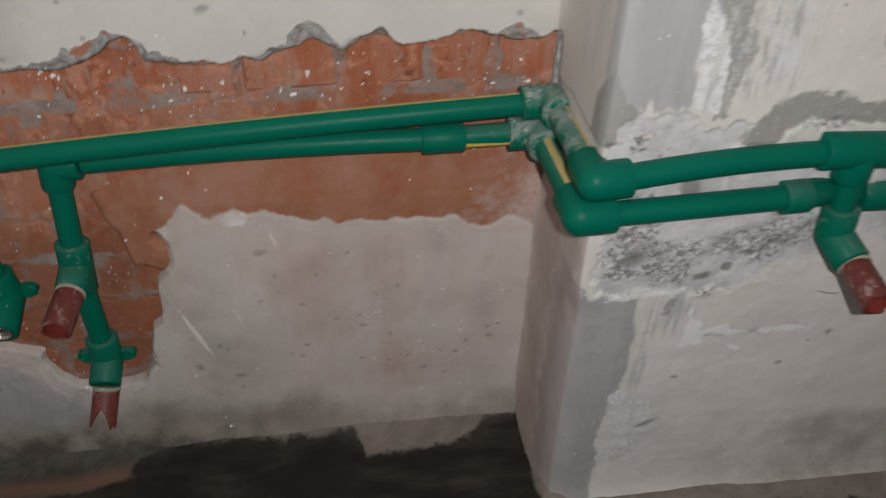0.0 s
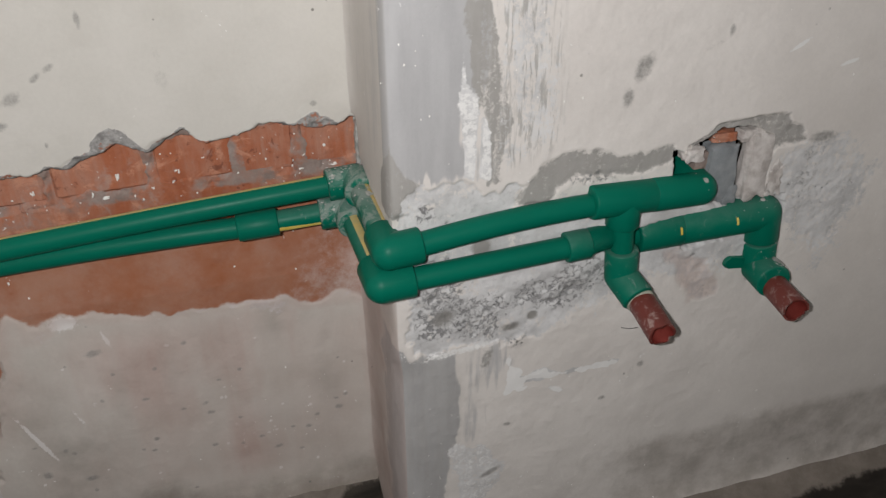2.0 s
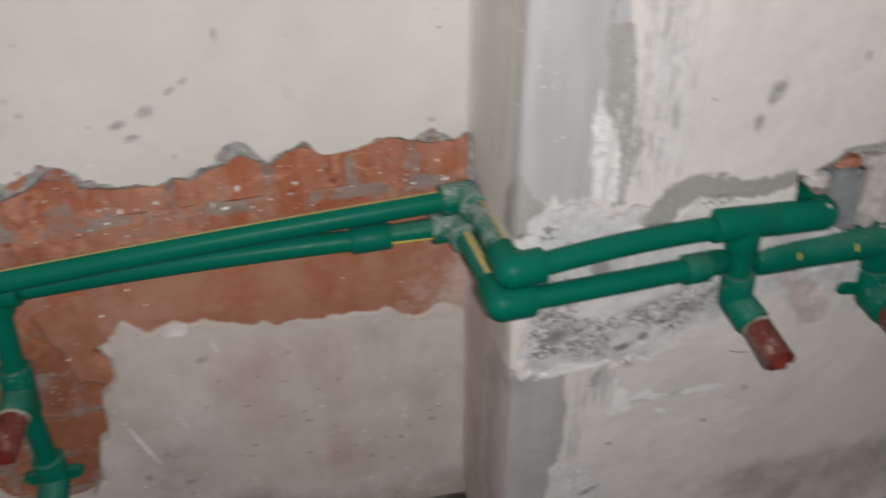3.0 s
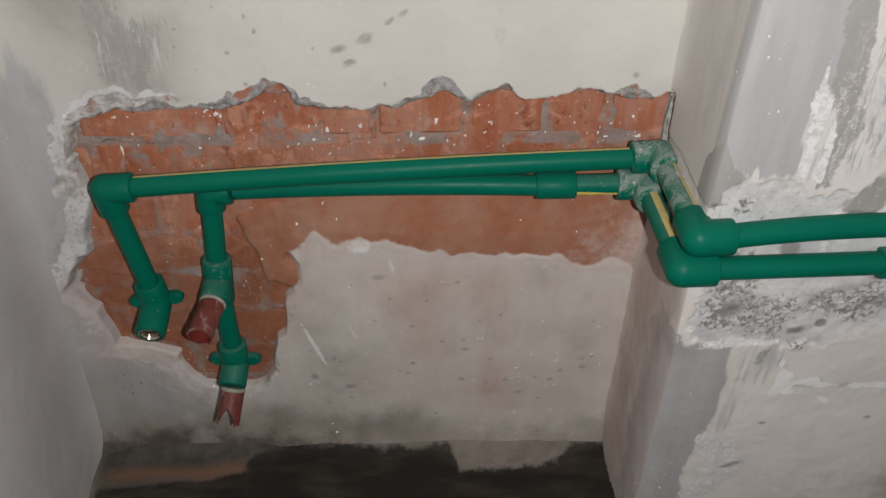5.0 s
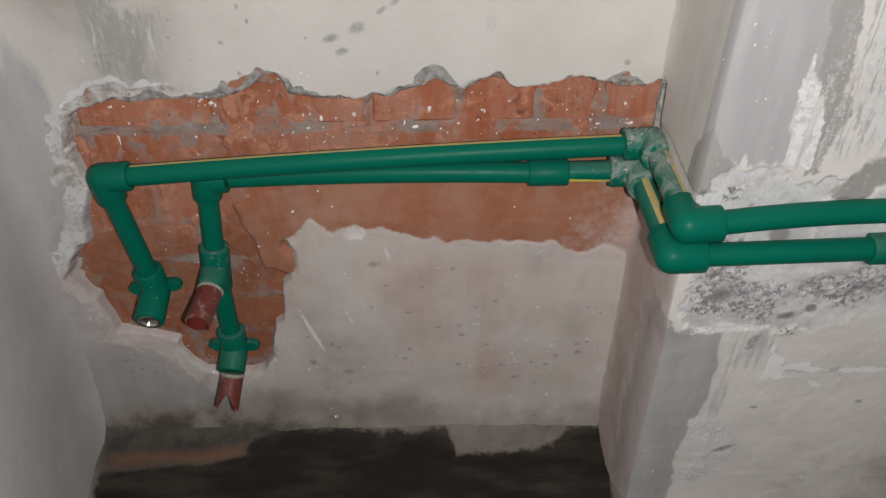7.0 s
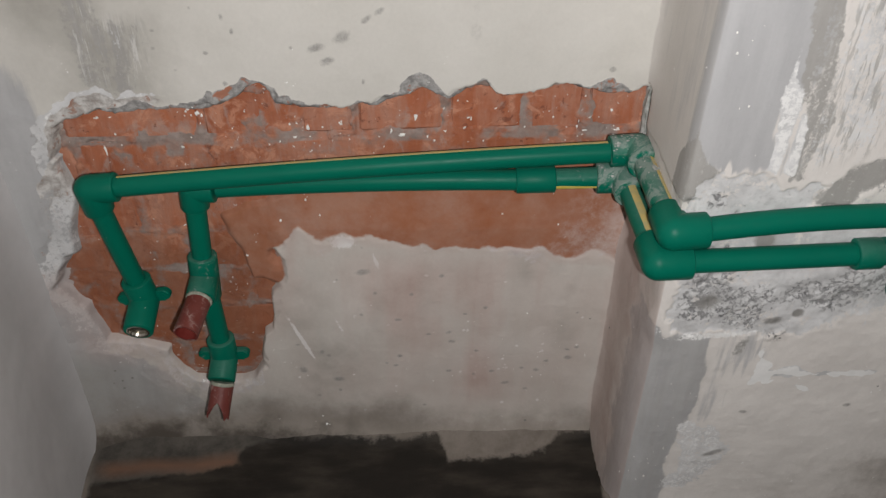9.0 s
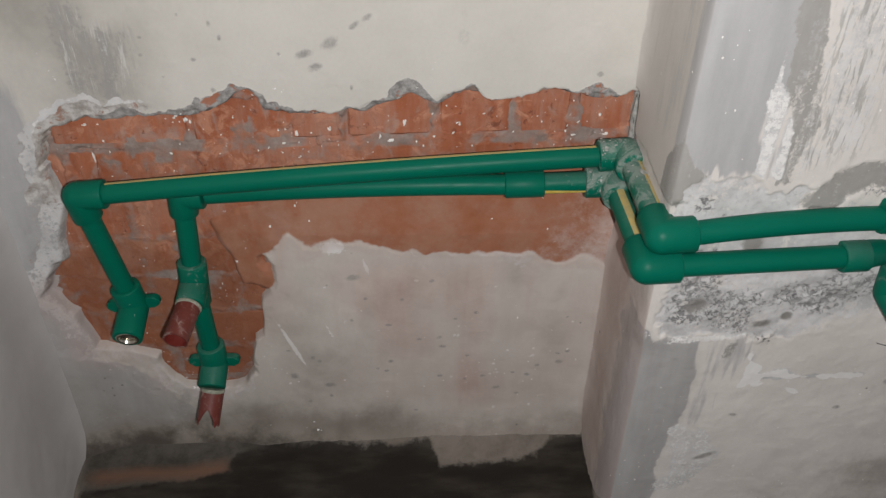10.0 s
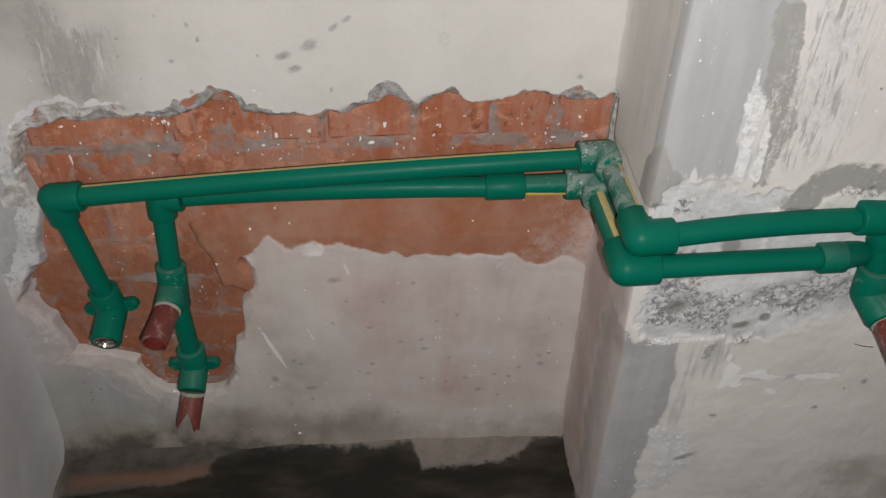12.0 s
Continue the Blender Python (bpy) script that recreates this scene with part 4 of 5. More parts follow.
    damp = np.maximum(damp, ret * np.clip((0.05 - v) / 0.05, 0, 1))
    chalk = front * np.maximum.reduce([1.2 * soft(sdf(x, v, SCRATCH) + 0.008 * fbm(u, v, 0.02, 5, 70), 0.005), soft(np.minimum(sdf(x, v, STREAK), sdf(x, v, TONGUE)) + fray, 0.008) * 0.55, blob(x, v, 0.454, 0.272, 0.010, 0.004, -30), blob(x, v, 0.70, 0.69, 0.012, 0.0025, 30), blob(x, v, 0.77, 0.665, 0.012, 0.0025, 15),
                                       soft(sdf(x, v, FLAKE) + 0.016 * rag, 0.012) * 0.42, blob(x, v, 0.32, 0.362, 0.05, 0.006, 5) * 0.6])
    # wash on the return, heavier low down towards the back corner
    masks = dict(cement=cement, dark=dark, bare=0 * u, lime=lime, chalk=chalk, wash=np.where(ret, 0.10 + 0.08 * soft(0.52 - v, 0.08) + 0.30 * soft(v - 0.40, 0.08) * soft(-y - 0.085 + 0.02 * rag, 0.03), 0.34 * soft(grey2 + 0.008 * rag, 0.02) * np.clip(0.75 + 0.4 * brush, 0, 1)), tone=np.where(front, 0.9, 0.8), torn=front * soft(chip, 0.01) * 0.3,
                 dust=np.where(front, soft(scar, 0.01) * 0.5, soft(v - 0.44, 0.1) * (0.48 + 0.32 * soft(-y - 0.085 + 0.02 * rag, 0.03))), red=0 * u,
                 # deep hole and grooves get near-black colour in place of their shade
                 brush=feather * 0.9, pores=np.maximum(pits * 0.75, front * 0.44 * dense), stain=stain, damp=damp * 0.47, soaked=front * np.clip((d - 0.016) / 0.012, 0, 1))
    return x, y, v, masks, None


def left_shape(u, v):
    d = 0.002 * fbm(u, v, 0.25, 3, 72) + 0.0005 * fbm(u, v, 0.02, 3, 73)
    # the side wall stands a little out of square
    return LEFT + d + 0.17 * np.clip(u, 0, 0.4) + 0.030 * np.exp(-np.clip(u, 0, 1) / 0.04), -u, v, {}, None


def floor_shape(u, v):
    wall = np.where(u < CORNER, 0.0, FACE)
    gap = wall - v
    reach = np.interp(u, [-0.53, -0.39, -0.30, -0.272, -0.10, 0.010, 0.026, 0.13, 0.175, 0.20, 0.255, 0.27, 0.80, 0.90, 1.0], [0.092, 0.080, 0.050, 0.020, 0.016, 0.020, 0.055, 0.052, 0.040, 0.016, 0.012, 0.016, 0.050, 0.046, 0.038])
    edge = reach + 0.007 * fbm(u, v * 0.6, 0.04, 4, 80)
    inner = u - LEFT - 0.006 - 0.20 * np.clip(gap, 0, 0.3)
    wet = np.clip(0.5 + (gap - edge) / 0.022, 0, 1) * np.clip(0.5 + inner / 0.014, 0, 1)
    cove = 0.022 * np.exp(-np.clip(gap, 0, 1) / 0.020) + 0.003 * np.exp(-np.clip(u - LEFT, 0, 1) / 0.022)
    z = 0.0020 * fbm(u, v, 0.08, 5, 81) - 0.0035 * wet + cove
    band = np.clip(1 - np.abs(gap - 0.062 - 0.05 * (-0.28 - u) - 0.008 * fbm(u, v, 0.1, 3, 84)) / 0.020, 0, 1) * np.clip((-0.28 - u) / 0.03, 0, 1) * np.clip(inner / 0.03, 0, 1)
    pale = np.maximum(np.clip((u + 0.20) / 0.10, 0, 1), np.clip(0.5 - inner / 0.02, 0, 1))
    masks = dict(wet=wet * (1 - band), rust=band, pale=pale)
    return u, v, z, masks, None


def walls():
    wall = block("wall_back", LEFT - 0.12, CORNER + 0.1, 0.0285, 0.14, -0.1, TOP, MORTAR)
    tagged(wall, "plastered brick wall with a torn-open patch of bare brick", "wall", kind="structure")
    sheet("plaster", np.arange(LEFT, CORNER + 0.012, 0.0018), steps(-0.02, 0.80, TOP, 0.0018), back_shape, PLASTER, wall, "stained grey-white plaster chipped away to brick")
    pier = block("wall_pier", CORNER + 0.08, FAR_X + 0.12, -0.055, 0.0205, -0.1, TOP, MORTAR)
    tagged(pier, "projecting plastered wall with patched pipe groove", "wall", kind="structure")
    us = np.concatenate([np.arange(0.17 - 0.14, 0.85, 0.0018), np.linspace(0.85, 1.05, 50)[:-1], np.linspace(1.05, FAR_X + 0.2 - CORNER, 20)])
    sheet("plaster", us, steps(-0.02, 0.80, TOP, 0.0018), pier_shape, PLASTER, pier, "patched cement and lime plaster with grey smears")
    left = block("wall_left", LEFT - 0.13, LEFT - 0.012, FAR_Y - 0.1, 0.0205, -0.1, TOP, PLAIN)
    tagged(left, "plain grey cement-rendered side wall", "wall", kind="structure")
    sheet("plaster", np.concatenate([np.arange(-0.03, 0.5, 0.006), np.linspace(0.5, -FAR_Y, 16)]), steps(-0.02, 0.82, TOP, 0.006), left_shape, RENDER, left, "smooth grey cement render")
    # unseen pale walls and ceiling, added to bounce torch light back as fill
    tagged(block("bounce_wall_rear", LEFT - 0.12, FAR_X + 0.12, FAR_Y - 0.12, FAR_Y, -0.1, TOP, PLAIN), "unseen pale wall added to bounce the torch light", "wall", kind="structure")
    tagged(block("bounce_wall_right", FAR_X, FAR_X + 0.12, FAR_Y, -0.056, -0.1, TOP, PLAIN), "unseen pale wall added to bounce the torch light", "wall", kind="structure")
    tagged(block("ceiling", LEFT - 0.12, FAR_X + 0.12, FAR_Y - 0.12, 0.14, TOP, TOP + 0.12, PLAIN), "unseen pale ceiling added to bounce the torch light", "ceiling", kind="structure")
    us = np.concatenate([np.arange(LEFT - 0.004, 1.1, 0.006), np.linspace(1.1, FAR_X, 10)])
    vs = np.concatenate([np.linspace(FAR_Y, -0.5, 20), np.arange(-0.494, 0.02, 0.006)])
    ground = sheet("floor", us, vs, floor_shape, FLOOR)
    tagged(ground, "dark wet screed floor with pale mortar droppings", "floor", kind="structure")
    block("slab", LEFT - 0.12, FAR_X + 0.12, FAR_Y - 0.12, 0.14, -0.12, -0.02, MORTAR, ground)
    return wall, pier


WALL, PIER = walls()

# ---------------------------------------------------------------- the pipes
def courses():
    """The bricks of the bared patch: from, to, middle height."""
    rng = random.Random(4)
    out = []
    for k, z in enumerate([0.552, 0.486, 0.419, 0.353, 0.289, 0.224, 0.158, 0.093, 0.618]):
        cuts = [-0.545, -0.448, -0.278, -0.160, -0.094, 0.016, 0.113, 0.182, 0.262]
        if k:
            cuts, at = [], -0.60 + (0.055 if k % 2 else 0.0) + rng.uniform(-0.01, 0.01)
            while at < 0.27:
                cuts.append(at)
                at += rng.choice((0.116, 0.116, 0.112, 0.228 if k % 2 else 0.116)) + rng.uniform(-0.004, 0.004)
            cuts.append(at)
        for a, b in zip(cuts, cuts[1:]):
            b = min(b, 0.275)
            if b - a < 0.03:
                continue
            gx, gz = np.meshgrid(np.linspace(a, b, 7), np.linspace(z - 0.03, z + 0.03, 5))
            if sdf(gx, gz, OPEN).min() < 0.006:
                out.append((a, b, z))
    return out


COURSES = courses()


def bed_shape(u, v):
    """Rough joint mortar that laps unevenly over the brick edges and is smeared over some faces."""
    level = v - 0.024 * (u + 0.34)
    edge = np.full(u.shape, 1.0)
    for a, b, z in COURSES:
        edge = np.minimum(edge, box_sd(u, level, a + 0.0045, b - 0.0045, z - 0.029, z + 0.029))
    wander = fbm(u, v, 0.028, 5, 92)
    lap = soft(-edge - 0.0015 - 0.0110 * wander, 0.006)
    bare = np.maximum.reduce([soft(box_sd(u, level, -0.6, 0.3, 0.523, 0.70), 0.01), soft(box_sd(u, level, -0.6, -0.395, 0.455, 0.514), 0.02), soft(box_sd(u, level, -0.6, -0.2, 0.0, 0.447), 0.02) * 0.85])
    film = soft(0.10 + bare * 1.25 - 0.9 - 0.5 * fbm(u, v, 0.045, 5, 95) - 0.3 * brushed(u, v, 0.012, 0.05, 96), 0.3)
    lap = np.maximum(lap, film * (edge < 0))
    # grey mortar left along the broken rim, in the corner and standing up from the first bed joint
    crumbs = soft(-0.001 - 0.012 * fbm(u, v, 0.04, 4, 101) - sdf(u, v, OPEN), 0.005) * (v > 0.53)
    crumbs = np.maximum(crumbs, soft(0.249 - u + 0.006 * wander, 0.006) * (v > 0.44))
    for cx, top in ((-0.349, 0.014), (-0.314, 0.016)):
        crumbs = np.maximum(crumbs, soft(box_sd(u, level, cx - 0.006, cx + 0.006, 0.50, 0.520 + top) + 0.009 * wander, 0.010))
    lap = np.maximum(lap, crumbs)
    # worn flush low down and beside the smeared plaster
    lap = np.maximum.reduce([lap, 0.8 * soft(box_sd(u, level, -0.6, -0.2, 0.0, 0.447), 0.02), soft(box_sd(u, level, -0.31, -0.17, 0.32, 0.455) + 0.01 * wander, 0.03)])
    y = 0.0205 + 0.0045 * fbm(u, v, 0.05, 5, 90) + 0.0016 * brushed(u, v, 0.004, 0.03, 91)
    y = y - 0.0052 * soft(box_sd(u, level, -0.36, 0.3, 0.452, 0.514), 0.03)
    y = y * (1 - lap) + lap * (0.0158 + 0.0012 * fbm(u, v, 0.02, 5, 94))
    smear = np.clip((-edge - 0.001 - 0.003 * wander) / 0.006, 0, 1)
    smear = smear * np.clip(0.75 + 1.6 * fbm(u, v, 0.035, 4, 97), 0, 1)
    smear = np.maximum(smear, 0.9 * soft(box_sd(u, level, -0.6, -0.2, 0.0, 0.447), 0.02) * np.clip(0.8 + fbm(u, v, 0.05, 4, 98), 0, 1) * (0.65 + 0.35 * soft(edge + 0.0015 + 0.003 * wander, 0.006)))
    smear = np.maximum(smear, np.clip(0.45 + 0.9 * fbm(u, v, 0.04, 5, 99), 0, 0.9))
    smear = np.maximum(smear, 0.75 * soft(box_sd(u, level, -0.34, 0.3, 0.40, 0.512), 0.02))
    smear = smear * (1 - crumbs)
    keep = sdf(u, v, OPEN) < 0.02
    return u, y, v, dict(smear=smear), keep


sheet("joint_mortar", np.arange(-0.52, CORNER + 0.03, 0.002), np.arange(0.09, 0.625, 0.002), bed_shape, MORTAR, WALL, "grey joint mortar smeared over the bricks")


def line(name, label):
    e = new(name)
    e.empty_display_size = 0.05
    return tagged(e, label, "water pipe", "green water pipes")


UP = line("water_pipe", "green plastic water pipe with yellow line fixed across the wall")
A0, A1, A2 = Vector((-0.408, -0.030, 0.479)), Vector((0.242, -0.022, 0.526)), Vector((0.246, -0.180, 0.520))
A3, A4 = Vector((0.512, -0.174, 0.538)), Vector((0.608, -0.170, 0.534))
pipe(A0 + Vector((0.03, 0, 0.003)), A1 - Vector((0.03, 0, 0.003)), UP, mid=(0, 0, 0.003))
stripe(A0 + Vector((0.036, 0, 0.0033)), A1 - Vector((0.036, 0, 0.0033)), UP, (0, 0.08, 1.0), width=0.0048, material=PALE_YELLOW, mid=(0, 0, 0.003))
EAR_A = Vector((-0.385, -0.018, 0.296))
elbow(A0, A1, EAR_A, UP, arm=0.033, radius=0.0178, label="moulded green elbow")
pipe(lerp(A0, EAR_A, 0.15), lerp(A0, EAR_A, 0.9), UP)
wall_elbow(EAR_A, A0 - EAR_A, (0, -1, -0.34), UP, ears=((-1, 0, -0.16), (1, 0, 0.12)), reach=0.050, label="green wall-mount elbow with open metal thread")
elbow(A1, A0, A2, UP, material=DUSTY, label="green elbow caked in mortar dust")
pipe(lerp(A1, A2, 0.15), lerp(A1, A2, 0.85), UP, material=DUSTY, label="dust-covered length of pipe")
stripe(lerp(A1, A2, 0.2), lerp(A1, A2, 0.80), UP, (0.5, 0, 0.85), width=0.006, material=PALE_YELLOW)
elbow(A2, A1, A3, UP, label="glossy green elbow at the wall edge")
pipe(lerp(A2, A3, 0.1), lerp(A2, A3, 0.9), UP, mid=(0, 0, 0.004))
tee(A3, A4 - A3, (0.03, 0, -1), UP, half=0.042, label="green tee")
elbow(A4, A3, A4 + Vector((0.0, 1, 0.12)), UP, arm=0.064, arm_b=0.045, label="green elbow running back into the broken wall")
STEM = Vector((0.519, -0.176, 0.437))
pipe(lerp(A3, STEM, 0.2), lerp(A3, STEM, 0.9), UP)
wall_elbow(STEM, A3 - STEM, (0.22, -1, -0.40), UP, reach=0.036, open_end=False, material=SETTLED, label="dusty green threaded outlet elbow")

LOW = line("water_pipe", "lower green plastic water pipe with couplings on the wall")
B0, B1, B2 = Vector((-0.294, -0.006, 0.463)), Vector((0.230, -0.026, 0.4900)), Vector((0.237, -0.180, 0.480))
B3, B4, B5 = Vector((0.450, -0.178, 0.489)), Vector((0.535, -0.151, 0.474)), Vector((0.704, -0.166, 0.486))
C0, C1 = lerp(B0, B1, 0.765), lerp(B0, B1, 0.80)
pipe(B0 + Vector((0.03, 0, 0.002)), C0, LOW, mid=(0, 0, 0.0035))
socket(lerp(B0, B1, 0.752), lerp(B0, B1, 0.843), LOW, radius=0.0165, label="green straight coupling")
pipe(C1, B1 - Vector((0.03, 0, 0)), LOW, material=SETTLED)
stripe(lerp(B0, B1, 0.843), lerp(B0, B1, 0.937), LOW, (0, -0.93, -0.38), width=0.0062)
OUT_B, EAR_B = Vector((-0.301, -0.012, 0.330)), Vector((-0.298, -0.012, 0.181))
elbow(B0, B1, OUT_B, LOW, arm=0.027, radius=0.0178, label="green elbow")
pipe(lerp(B0, OUT_B, 0.2), lerp(B0, OUT_B, 0.9), LOW)
tee(OUT_B, OUT_B - B0, (-0.02, -1, -0.32), LOW, half=0.034, leg=0.036, material=SETTLED, label="dusty green tee with threaded outlet")
pipe(lerp(OUT_B, EAR_B, 0.2), lerp(OUT_B, EAR_B, 0.9), LOW)
wall_elbow(EAR_B, OUT_B - EAR_B, (-0.06, -1, -0.6), LOW, ears=((-1, 0, 0), (1, 0, 0)), reach=0.036, open_end=False, material=SETTLED, label="dusty green wall-mount elbow")
elbow(B1, B0, B2, LOW, material=DUSTY, label="green elbow caked in mortar dust")
pipe(lerp(B1, B2, 0.15), lerp(B1, B2, 0.85), LOW, material=SETTLED)
stripe(lerp(B1, B2, 0.22), lerp(B1, B2, 0.79), LOW, (-0.1, 0, 1), width=0.0085, material=PALE_YELLOW)
elbow(B2, B1, B3, LOW, label="green elbow at the wall edge")
pipe(lerp(B2, B3, 0.12), lerp(B2, B3, 0.97), LOW)
socket(lerp(B2, B3, 0.97), lerp(B2, B3, 1.10), LOW, label="dusty green coupling", material=SETTLED)
bend = bmesh.new()
rings(bend, [lerp(B2, B3, 1.08), lerp(B2, B3, 1.10) + Vector((0.006, 0.004, 0)), lerp(B3, B4, 0.6) + Vector((0.01, 0.004, 0.003)), B4, B4 + Vector((0.03, 0, 0))], [0.0155] * 5, 28)
part("bend", bend, GREEN, LOW, "green crossover bend")
pipe(B4, B5, LOW)
socket(lerp(B4, B5, 0.06), lerp(B4, B5, 0.375), LOW, radius=0.0232, label="green coupling", material=SETTLED)
EAR_C = Vector((0.712, -0.168, 0.412))
elbow(B5, B4, EAR_C, LOW, arm=0.108, arm_b=0.036, radius=0.0222, label="long-armed green elbow", material=SETTLED)
pipe(lerp(B5, EAR_C, 0.2), lerp(B5, EAR_C, 0.8), LOW)
wall_elbow(EAR_C, B5 - EAR_C, (-0.1, -1, 0.0), LOW, ears=((-1, 0.02, 0.16),), ear_out=0.0, ear_length=0.050, radius=0.0215, reach=0.042, open_end=False, material=SETTLED, label="dusty green wall-mount elbow")

plug((0.530, -0.208, 0.420), (0.529, -0.262, 0.410), label="dusty red plastic pipe stub with ragged hollow end", seed=3)
plug((0.712, -0.203, 0.405), (0.706, -0.257, 0.404), label="dusty red plastic pipe stub cut off hollow", seed=7)
plug((-0.302, -0.048, 0.321), (-0.310, -0.100, 0.308), label="dark red plastic pipe stub in a tee outlet", seed=11, jag=0.002)
plug((-0.298, -0.043, 0.160), (-0.306, -0.075, 0.119), label="broken red plastic pipe stub with a split end", seed=2, jag=0.004, notch=((36, 6, 0.026), (28, 3, 0.012), (46, 2, 0.008), (14, 9, 0.024)), tape=0.0008)

# ---------------------------------------------------------------- bricks of the torn-open patch
def brick_mesh(seed):
    bm = bmesh.new()
    bmesh.ops.create_cube(bm, size=1)
    bmesh.ops.bevel(bm, geom=bm.edges[:], offset=0.05, segments=1, affect="EDGES")
    rng = random.Random(seed)
    for v in bm.verts:
        v.co += Vector((rng.uniform(-0.02, 0.02), rng.uniform(-0.012, 0.012), rng.uniform(-0.03, 0.03)))
    me = bpy.data.meshes.new("brick")
    bmesh.ops.recalc_face_normals(bm, faces=bm.faces)
    bm.to_mesh(me)
    bm.free()
    me.materials.append(BRICK)
    return me


def bricks():
    shapes = [brick_mesh(k) for k in range(6)]
    rng = random.Random(4)
    for a, b, z in COURSES:
        ob = new("brick", rng.choice(shapes))
        ob.parent = WALL
        mid = (a + b) / 2
        ob.location = (mid, 0.0568 + rng.uniform(-0.0015, 0.0015), z + 0.024 * (mid + 0.34))
        ob.rotation_euler = (rng.uniform(-0.015, 0.015), -0.024 + rng.uniform(-0.012, 0.012), rng.uniform(-0.01, 0.01))
        ob.scale = (b - a - 0.009, 0.08, 0.058)


bricks()


# ---------------------------------------------------------------- broken pieces in the hole over the pipes
lump("mortar_lump", (0.6360, -0.157, 0.5455), (0.0180, 0.011, 0.0345), GREY, PIER, 0.10, 5, "blue-grey lump of cement in the broken hole", 3)
lump("mortar_lump", (0.6105, -0.152, 0.5630), (0.0085, 0.010, 0.0105), MORTAR, PIER, 0.12, 4, "brown crumb of mortar in the hole", 3)
lump("brick_fragment", (0.6370, -0.154, 0.5885), (0.0140, 0.008, 0.0055), BRICK, PIER, 0.2, 8, "orange brick broken open in the hole", 3)
lump("mortar_lump", (0.6800, -0.164, 0.5500), (0.0150, 0.010, 0.0405), PINKISH, PIER, 0.16, 3, "pale pinkish slab of loose mortar", 3)
lump("mortar_lump", (0.6660, -0.158, 0.5880), (0.0095, 0.008, 0.0070), PINKISH, PIER, 0.2, 6, "", 3)
lump("mortar_lump", (0.6520, -0.160, 0.5170), (0.0080, 0.008, 0.0120), GREY, PIER, 0.2, 9, "", 3)
lump("mortar_lump", (0.5940, -0.164, 0.5770), (0.0115, 0.009, 0.0075), PINKISH, PIER, 0.25, 12, "", 3)
lump("mortar_lump", (0.7070, -0.1665, 0.5310), (0.0085, 0.0050, 0.019), PINKISH, PIER, 0.5, 15, "", 3)
lump("mortar_lump", (0.2605, 0.013, 0.556), (0.0085, 0.011, 0.040), CRUST, WALL, 0.35, 21, "grey-white mortar beside the last brick", 4)
lump("mortar_lump", (0.2585, 0.004, 0.599), (0.0085, 0.007, 0.0075), CRUST, WALL, 0.4, 23, "", 3)
for at in (0.33, 0.74):
    stripe(lerp(B4, B5, at), lerp(B4, B5, at + 0.014), LOW, (0, -0.93, 0.3), width=0.009, radius=0.0233 if at < 0.5 else 0.0223)
scrap = bmesh.new()
rings(scrap, [(0.533, -0.1705, 0.353), (0.537, -0.1755, 0.355), (0.541, -0.1800, 0.357), (0.547, -0.1850, 0.361)], [0.00045] * 4, 6)
tagged(part("wire_scrap", scrap, plain_material("dark_wire", (0.03, 0.028, 0.025), (0.06, 0.055, 0.05), 0.5, 0.6)), "short dark bit of binding wire stuck to the wall", "wire")


# ---------------------------------------------------------------- lime splashes and dried mortar
def dab(bm, centre, axes, size, rng, fine=1):
    """One small uneven lump, its size along three axes."""
    m = Matrix([a.normalized() for a in axes]).transposed().to_4x4()
    turn = Matrix.Rotation(rng.uniform(0, 6.3), 4, "Z")
    made = bmesh.ops.create_icosphere(bm, subdivisions=fine, radius=1.0)["verts"]
    for v in made:
        c = turn @ v.co * rng.uniform(0.65, 1.25)
        v.co = Vector(centre) + m.to_3x3() @ Vector((c.x * size[0], c.y * size[1], c.z * size[2]))


def wall_height(x, z):
    """How deep the surface of the back wall lies at a place."""
    u, v = np.array([[x]]), np.array([[z]])
    _, y, _, _, keep = back_shape(u, v)
    deep = float(bed_shape(u, v)[1][0, 0])
    level = z - 0.024 * (x + 0.34)
    if any(a + 0.006 < x < b - 0.006 and abs(level - h) < 0.026 for a, b, h in COURSES):
        deep = min(deep, 0.0165)
    return min(float(y[0, 0]), deep) if keep[0, 0] else deep


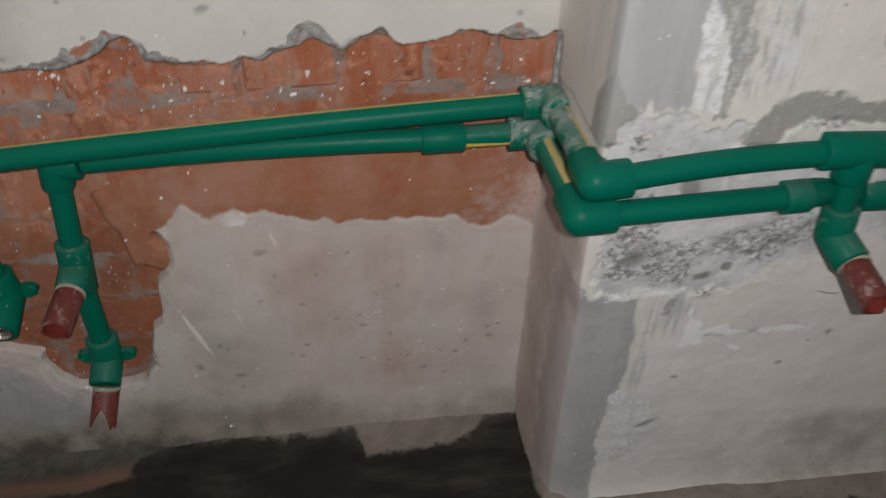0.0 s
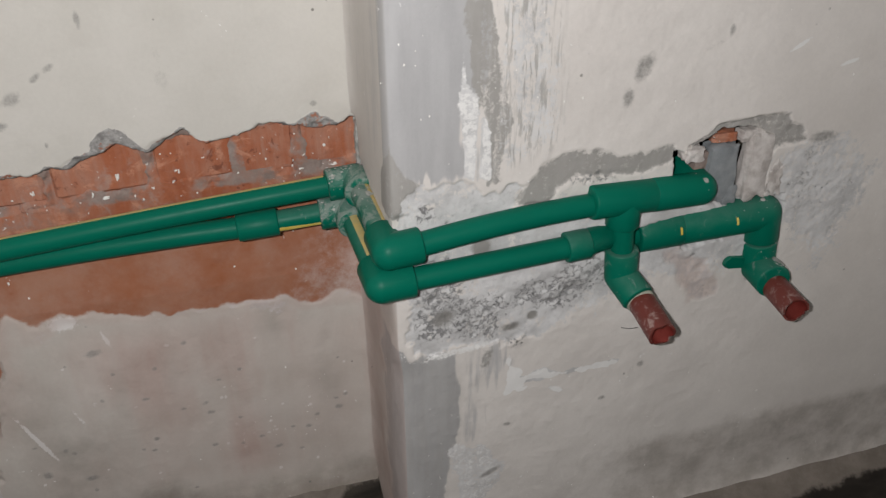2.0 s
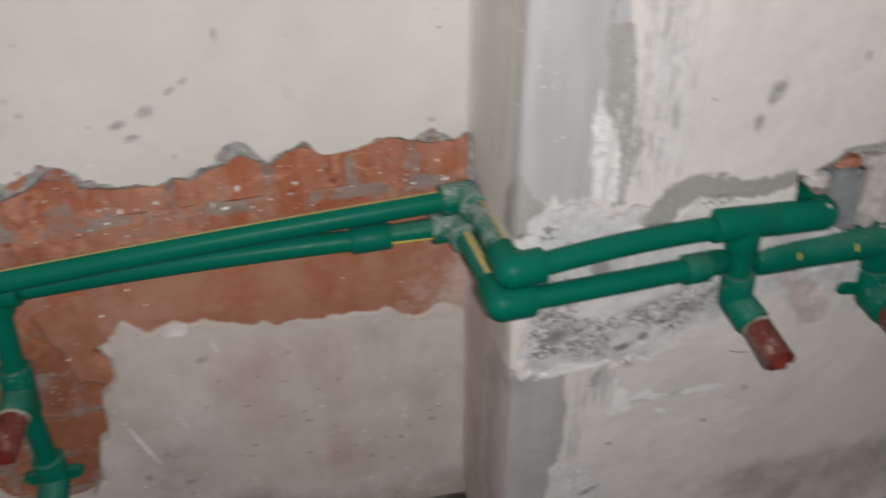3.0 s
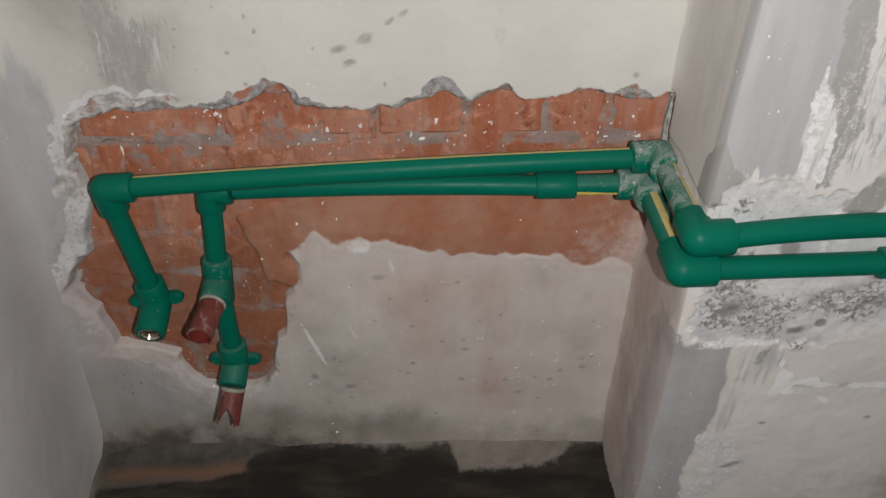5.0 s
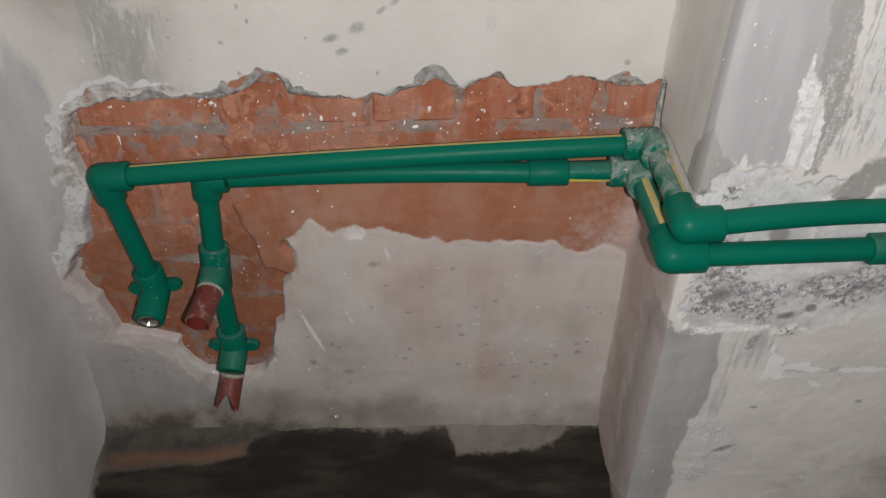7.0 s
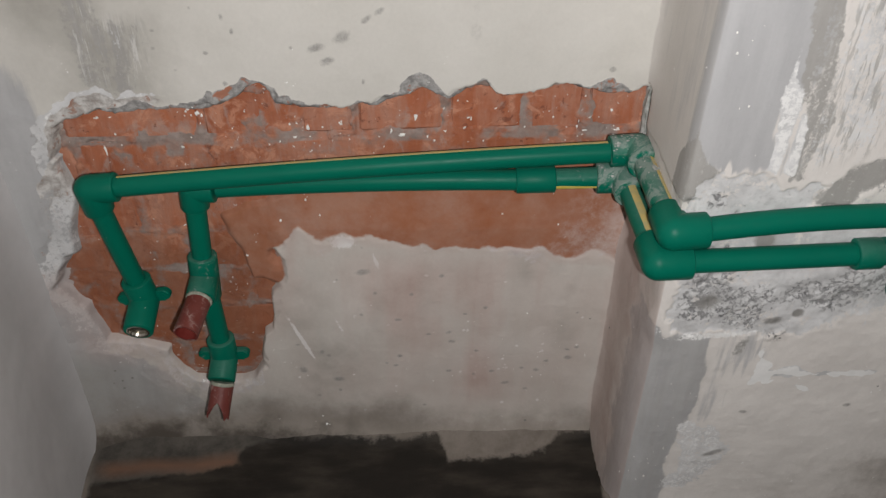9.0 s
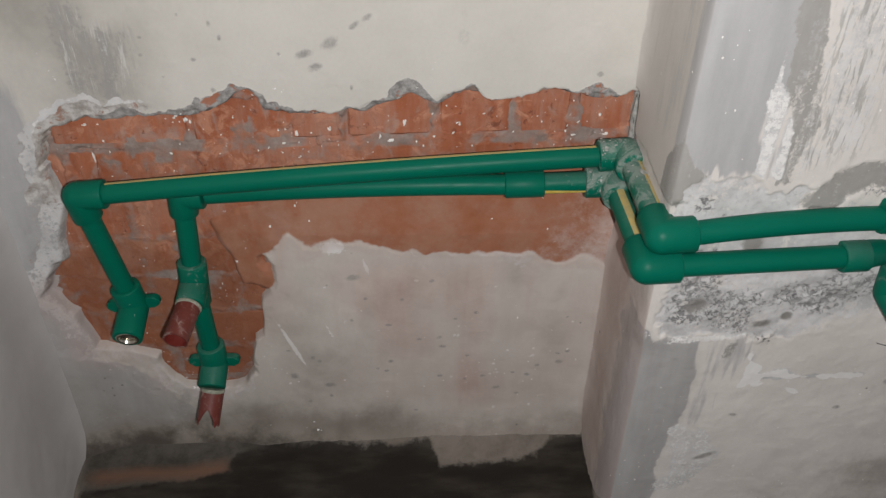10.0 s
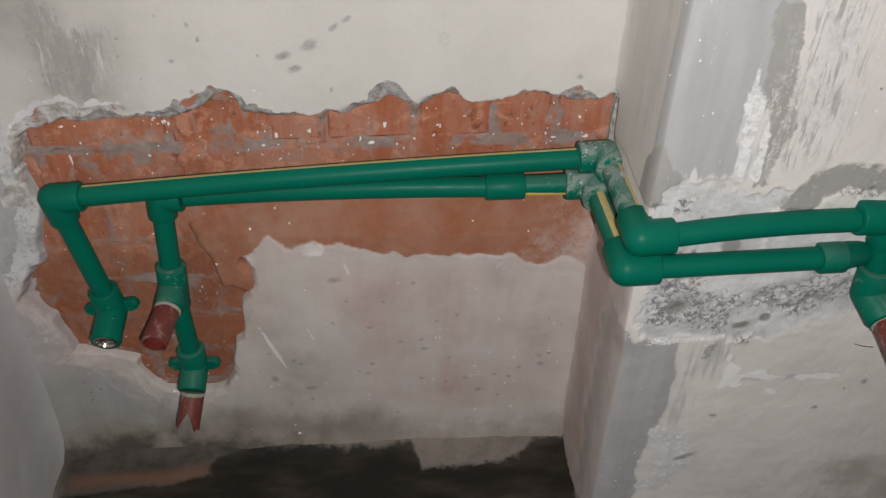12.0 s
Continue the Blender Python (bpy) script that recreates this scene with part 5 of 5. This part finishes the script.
def splashes():
    rng = random.Random(21)
    bm = bmesh.new()
    flat = (Vector((1, 0, 0)), Vector((0, 0, 1)), Vector((0, -1, 0)))
    big = ((-0.398, 0.549, 3.5, 2), (-0.277, 0.553, 5, 6), (-0.290, 0.558, 3, 3), (-0.397, 0.507, 2, 9), (-0.020, 0.549, 2.5, 6), (-0.038, 0.525, 7, 2.5), (-0.050, 0.530, 2, 5), (0.046, 0.546, 2, 4),
           (0.038, 0.535, 2, 2), (0.257, 0.558, 3, 6), (0.075, 0.560, 2, 1.5), (0.185, 0.531, 4, 2), (-0.110, 0.541, 2, 4), (-0.150, 0.535, 2, 7), (0.225, 0.530, 5, 2.5), (-0.165, 0.522, 4, 2))
    for x, z, w, h in big:
        for _ in range(4):
            px, pz = x + rng.gauss(0, w * 0.35) / 1000, z + rng.gauss(0, h * 0.35) / 1000
            dab(bm, (px, wall_height(px, pz), pz), flat, (w * 0.00045, h * 0.00045, 0.0009), rng, 2)
    left = 120
    while left:
        x, z = rng.uniform(-0.46, 0.245), rng.choice((rng.uniform(0.49, 0.60), rng.uniform(0.13, 0.5)))
        if sdf(np.array([[x]]), np.array([[z]]), OPEN)[0, 0] > -0.006 or (z < 0.46 and x > -0.1 and rng.random() < 0.6):
            continue
        r = 0.00075 * math.exp(rng.gauss(0, 0.45))
        dab(bm, (x, wall_height(x, z), z), flat, (r * rng.uniform(0.8, 1.5), r * rng.uniform(0.8, 2.0), 0.0009), rng)
        left -= 1
    tagged(part("lime_splashes", bm, FLECK, WALL, "white flecks of lime splashed over the bricks"), kind="stuff")


def crust(thing, runs, seed, label):
    """Crumbs of dried mortar that stick to a stretch of pipe: from, to, radius, how many, the side they lie on."""
    rng = random.Random(seed)
    bm = bmesh.new()
    for a, b, radius, count, side in runs:
        a, b = Vector(a), Vector(b)
        d = (b - a).normalized()
        for _ in range(count):
            out = Vector(side).normalized() + Vector((rng.gauss(0, 0.6), rng.gauss(0, 0.6), rng.gauss(0, 0.6)))
            out = (out - d * out.dot(d)).normalized()
            r = 0.0008 * math.exp(rng.gauss(0, 0.55))
            dab(bm, lerp(a, b, rng.random()) + out * radius, (d, d.cross(out), out), (r * rng.uniform(0.9, 2.0), r, 0.0007), rng)
    tagged(part("mortar_crust", bm, CRUST, thing, label), kind="stuff")


def plaster_splashes(thing, shape, count, seed, place, label):
    """Lime flecks on plaster; place() gives the spot on the sheet."""
    rng = random.Random(seed)
    bm = bmesh.new()
    for _ in range(count):
        u, v = place(rng)
        x, y, z, _, _ = shape(np.array([[u]]), np.array([[v]]))
        r = 0.0007 * math.exp(rng.gauss(0, 0.4))
        dab(bm, (float(x[0, 0]), float(y[0, 0]), float(z[0, 0])), (Vector((1, 0, 0)), Vector((0, 0, 1)), Vector((0, -1, 0))), (r, r * rng.uniform(0.8, 1.6), 0.0006), rng)
    tagged(part("lime_splashes", bm, FLECK, thing, label), kind="stuff")


splashes()
plaster_splashes(WALL, back_shape, 34, 31, lambda g: (g.gauss(0.13, 0.05), g.gauss(0.17, 0.05)), "white flecks of lime on the plaster")
plaster_splashes(PIER, pier_shape, 80, 32, lambda g: (g.choice((g.gauss(0.24, 0.02), g.uniform(0.24, 0.85), g.uniform(0.3, 0.7))), g.choice((g.gauss(0.14, 0.03), g.uniform(0.05, 0.36), g.uniform(0.58, 0.75)))), "white flecks of lime on the plaster")
OUT = Vector((0, -0.6, 0.8))
crust(UP, ((A1 - Vector((0.034, 0, 0)), A1 + Vector((0.014, 0, 0)), 0.0192, 46, OUT), (lerp(A1, A2, 0.0), lerp(A1, A2, 0.62), 0.0150, 46, (0.4, 0, 0.9)), (A4 - Vector((0.06, 0, 0)), A4, 0.0192, 26, OUT)), 5, "grey crumbs of dried mortar")
crust(LOW, ((B1 - Vector((0.034, 0, 0)), B1 + Vector((0.01, 0, 0)), 0.0192, 26, OUT), (lerp(B2, B3, 0.99), lerp(B3, B4, 0.25), 0.0170, 44, OUT), (EAR_C + Vector((0, -0.020, 0.0)), EAR_C + Vector((-0.003, -0.04, 0.0)), 0.0212, 30, OUT), (lerp(B5, EAR_C, 0.4), lerp(B5, EAR_C, 0.9), 0.0215, 24, OUT), (B5 - Vector((0.1, 0, 0.008)), B5, 0.0219, 9, OUT)), 6, "grey crumbs of dried mortar")
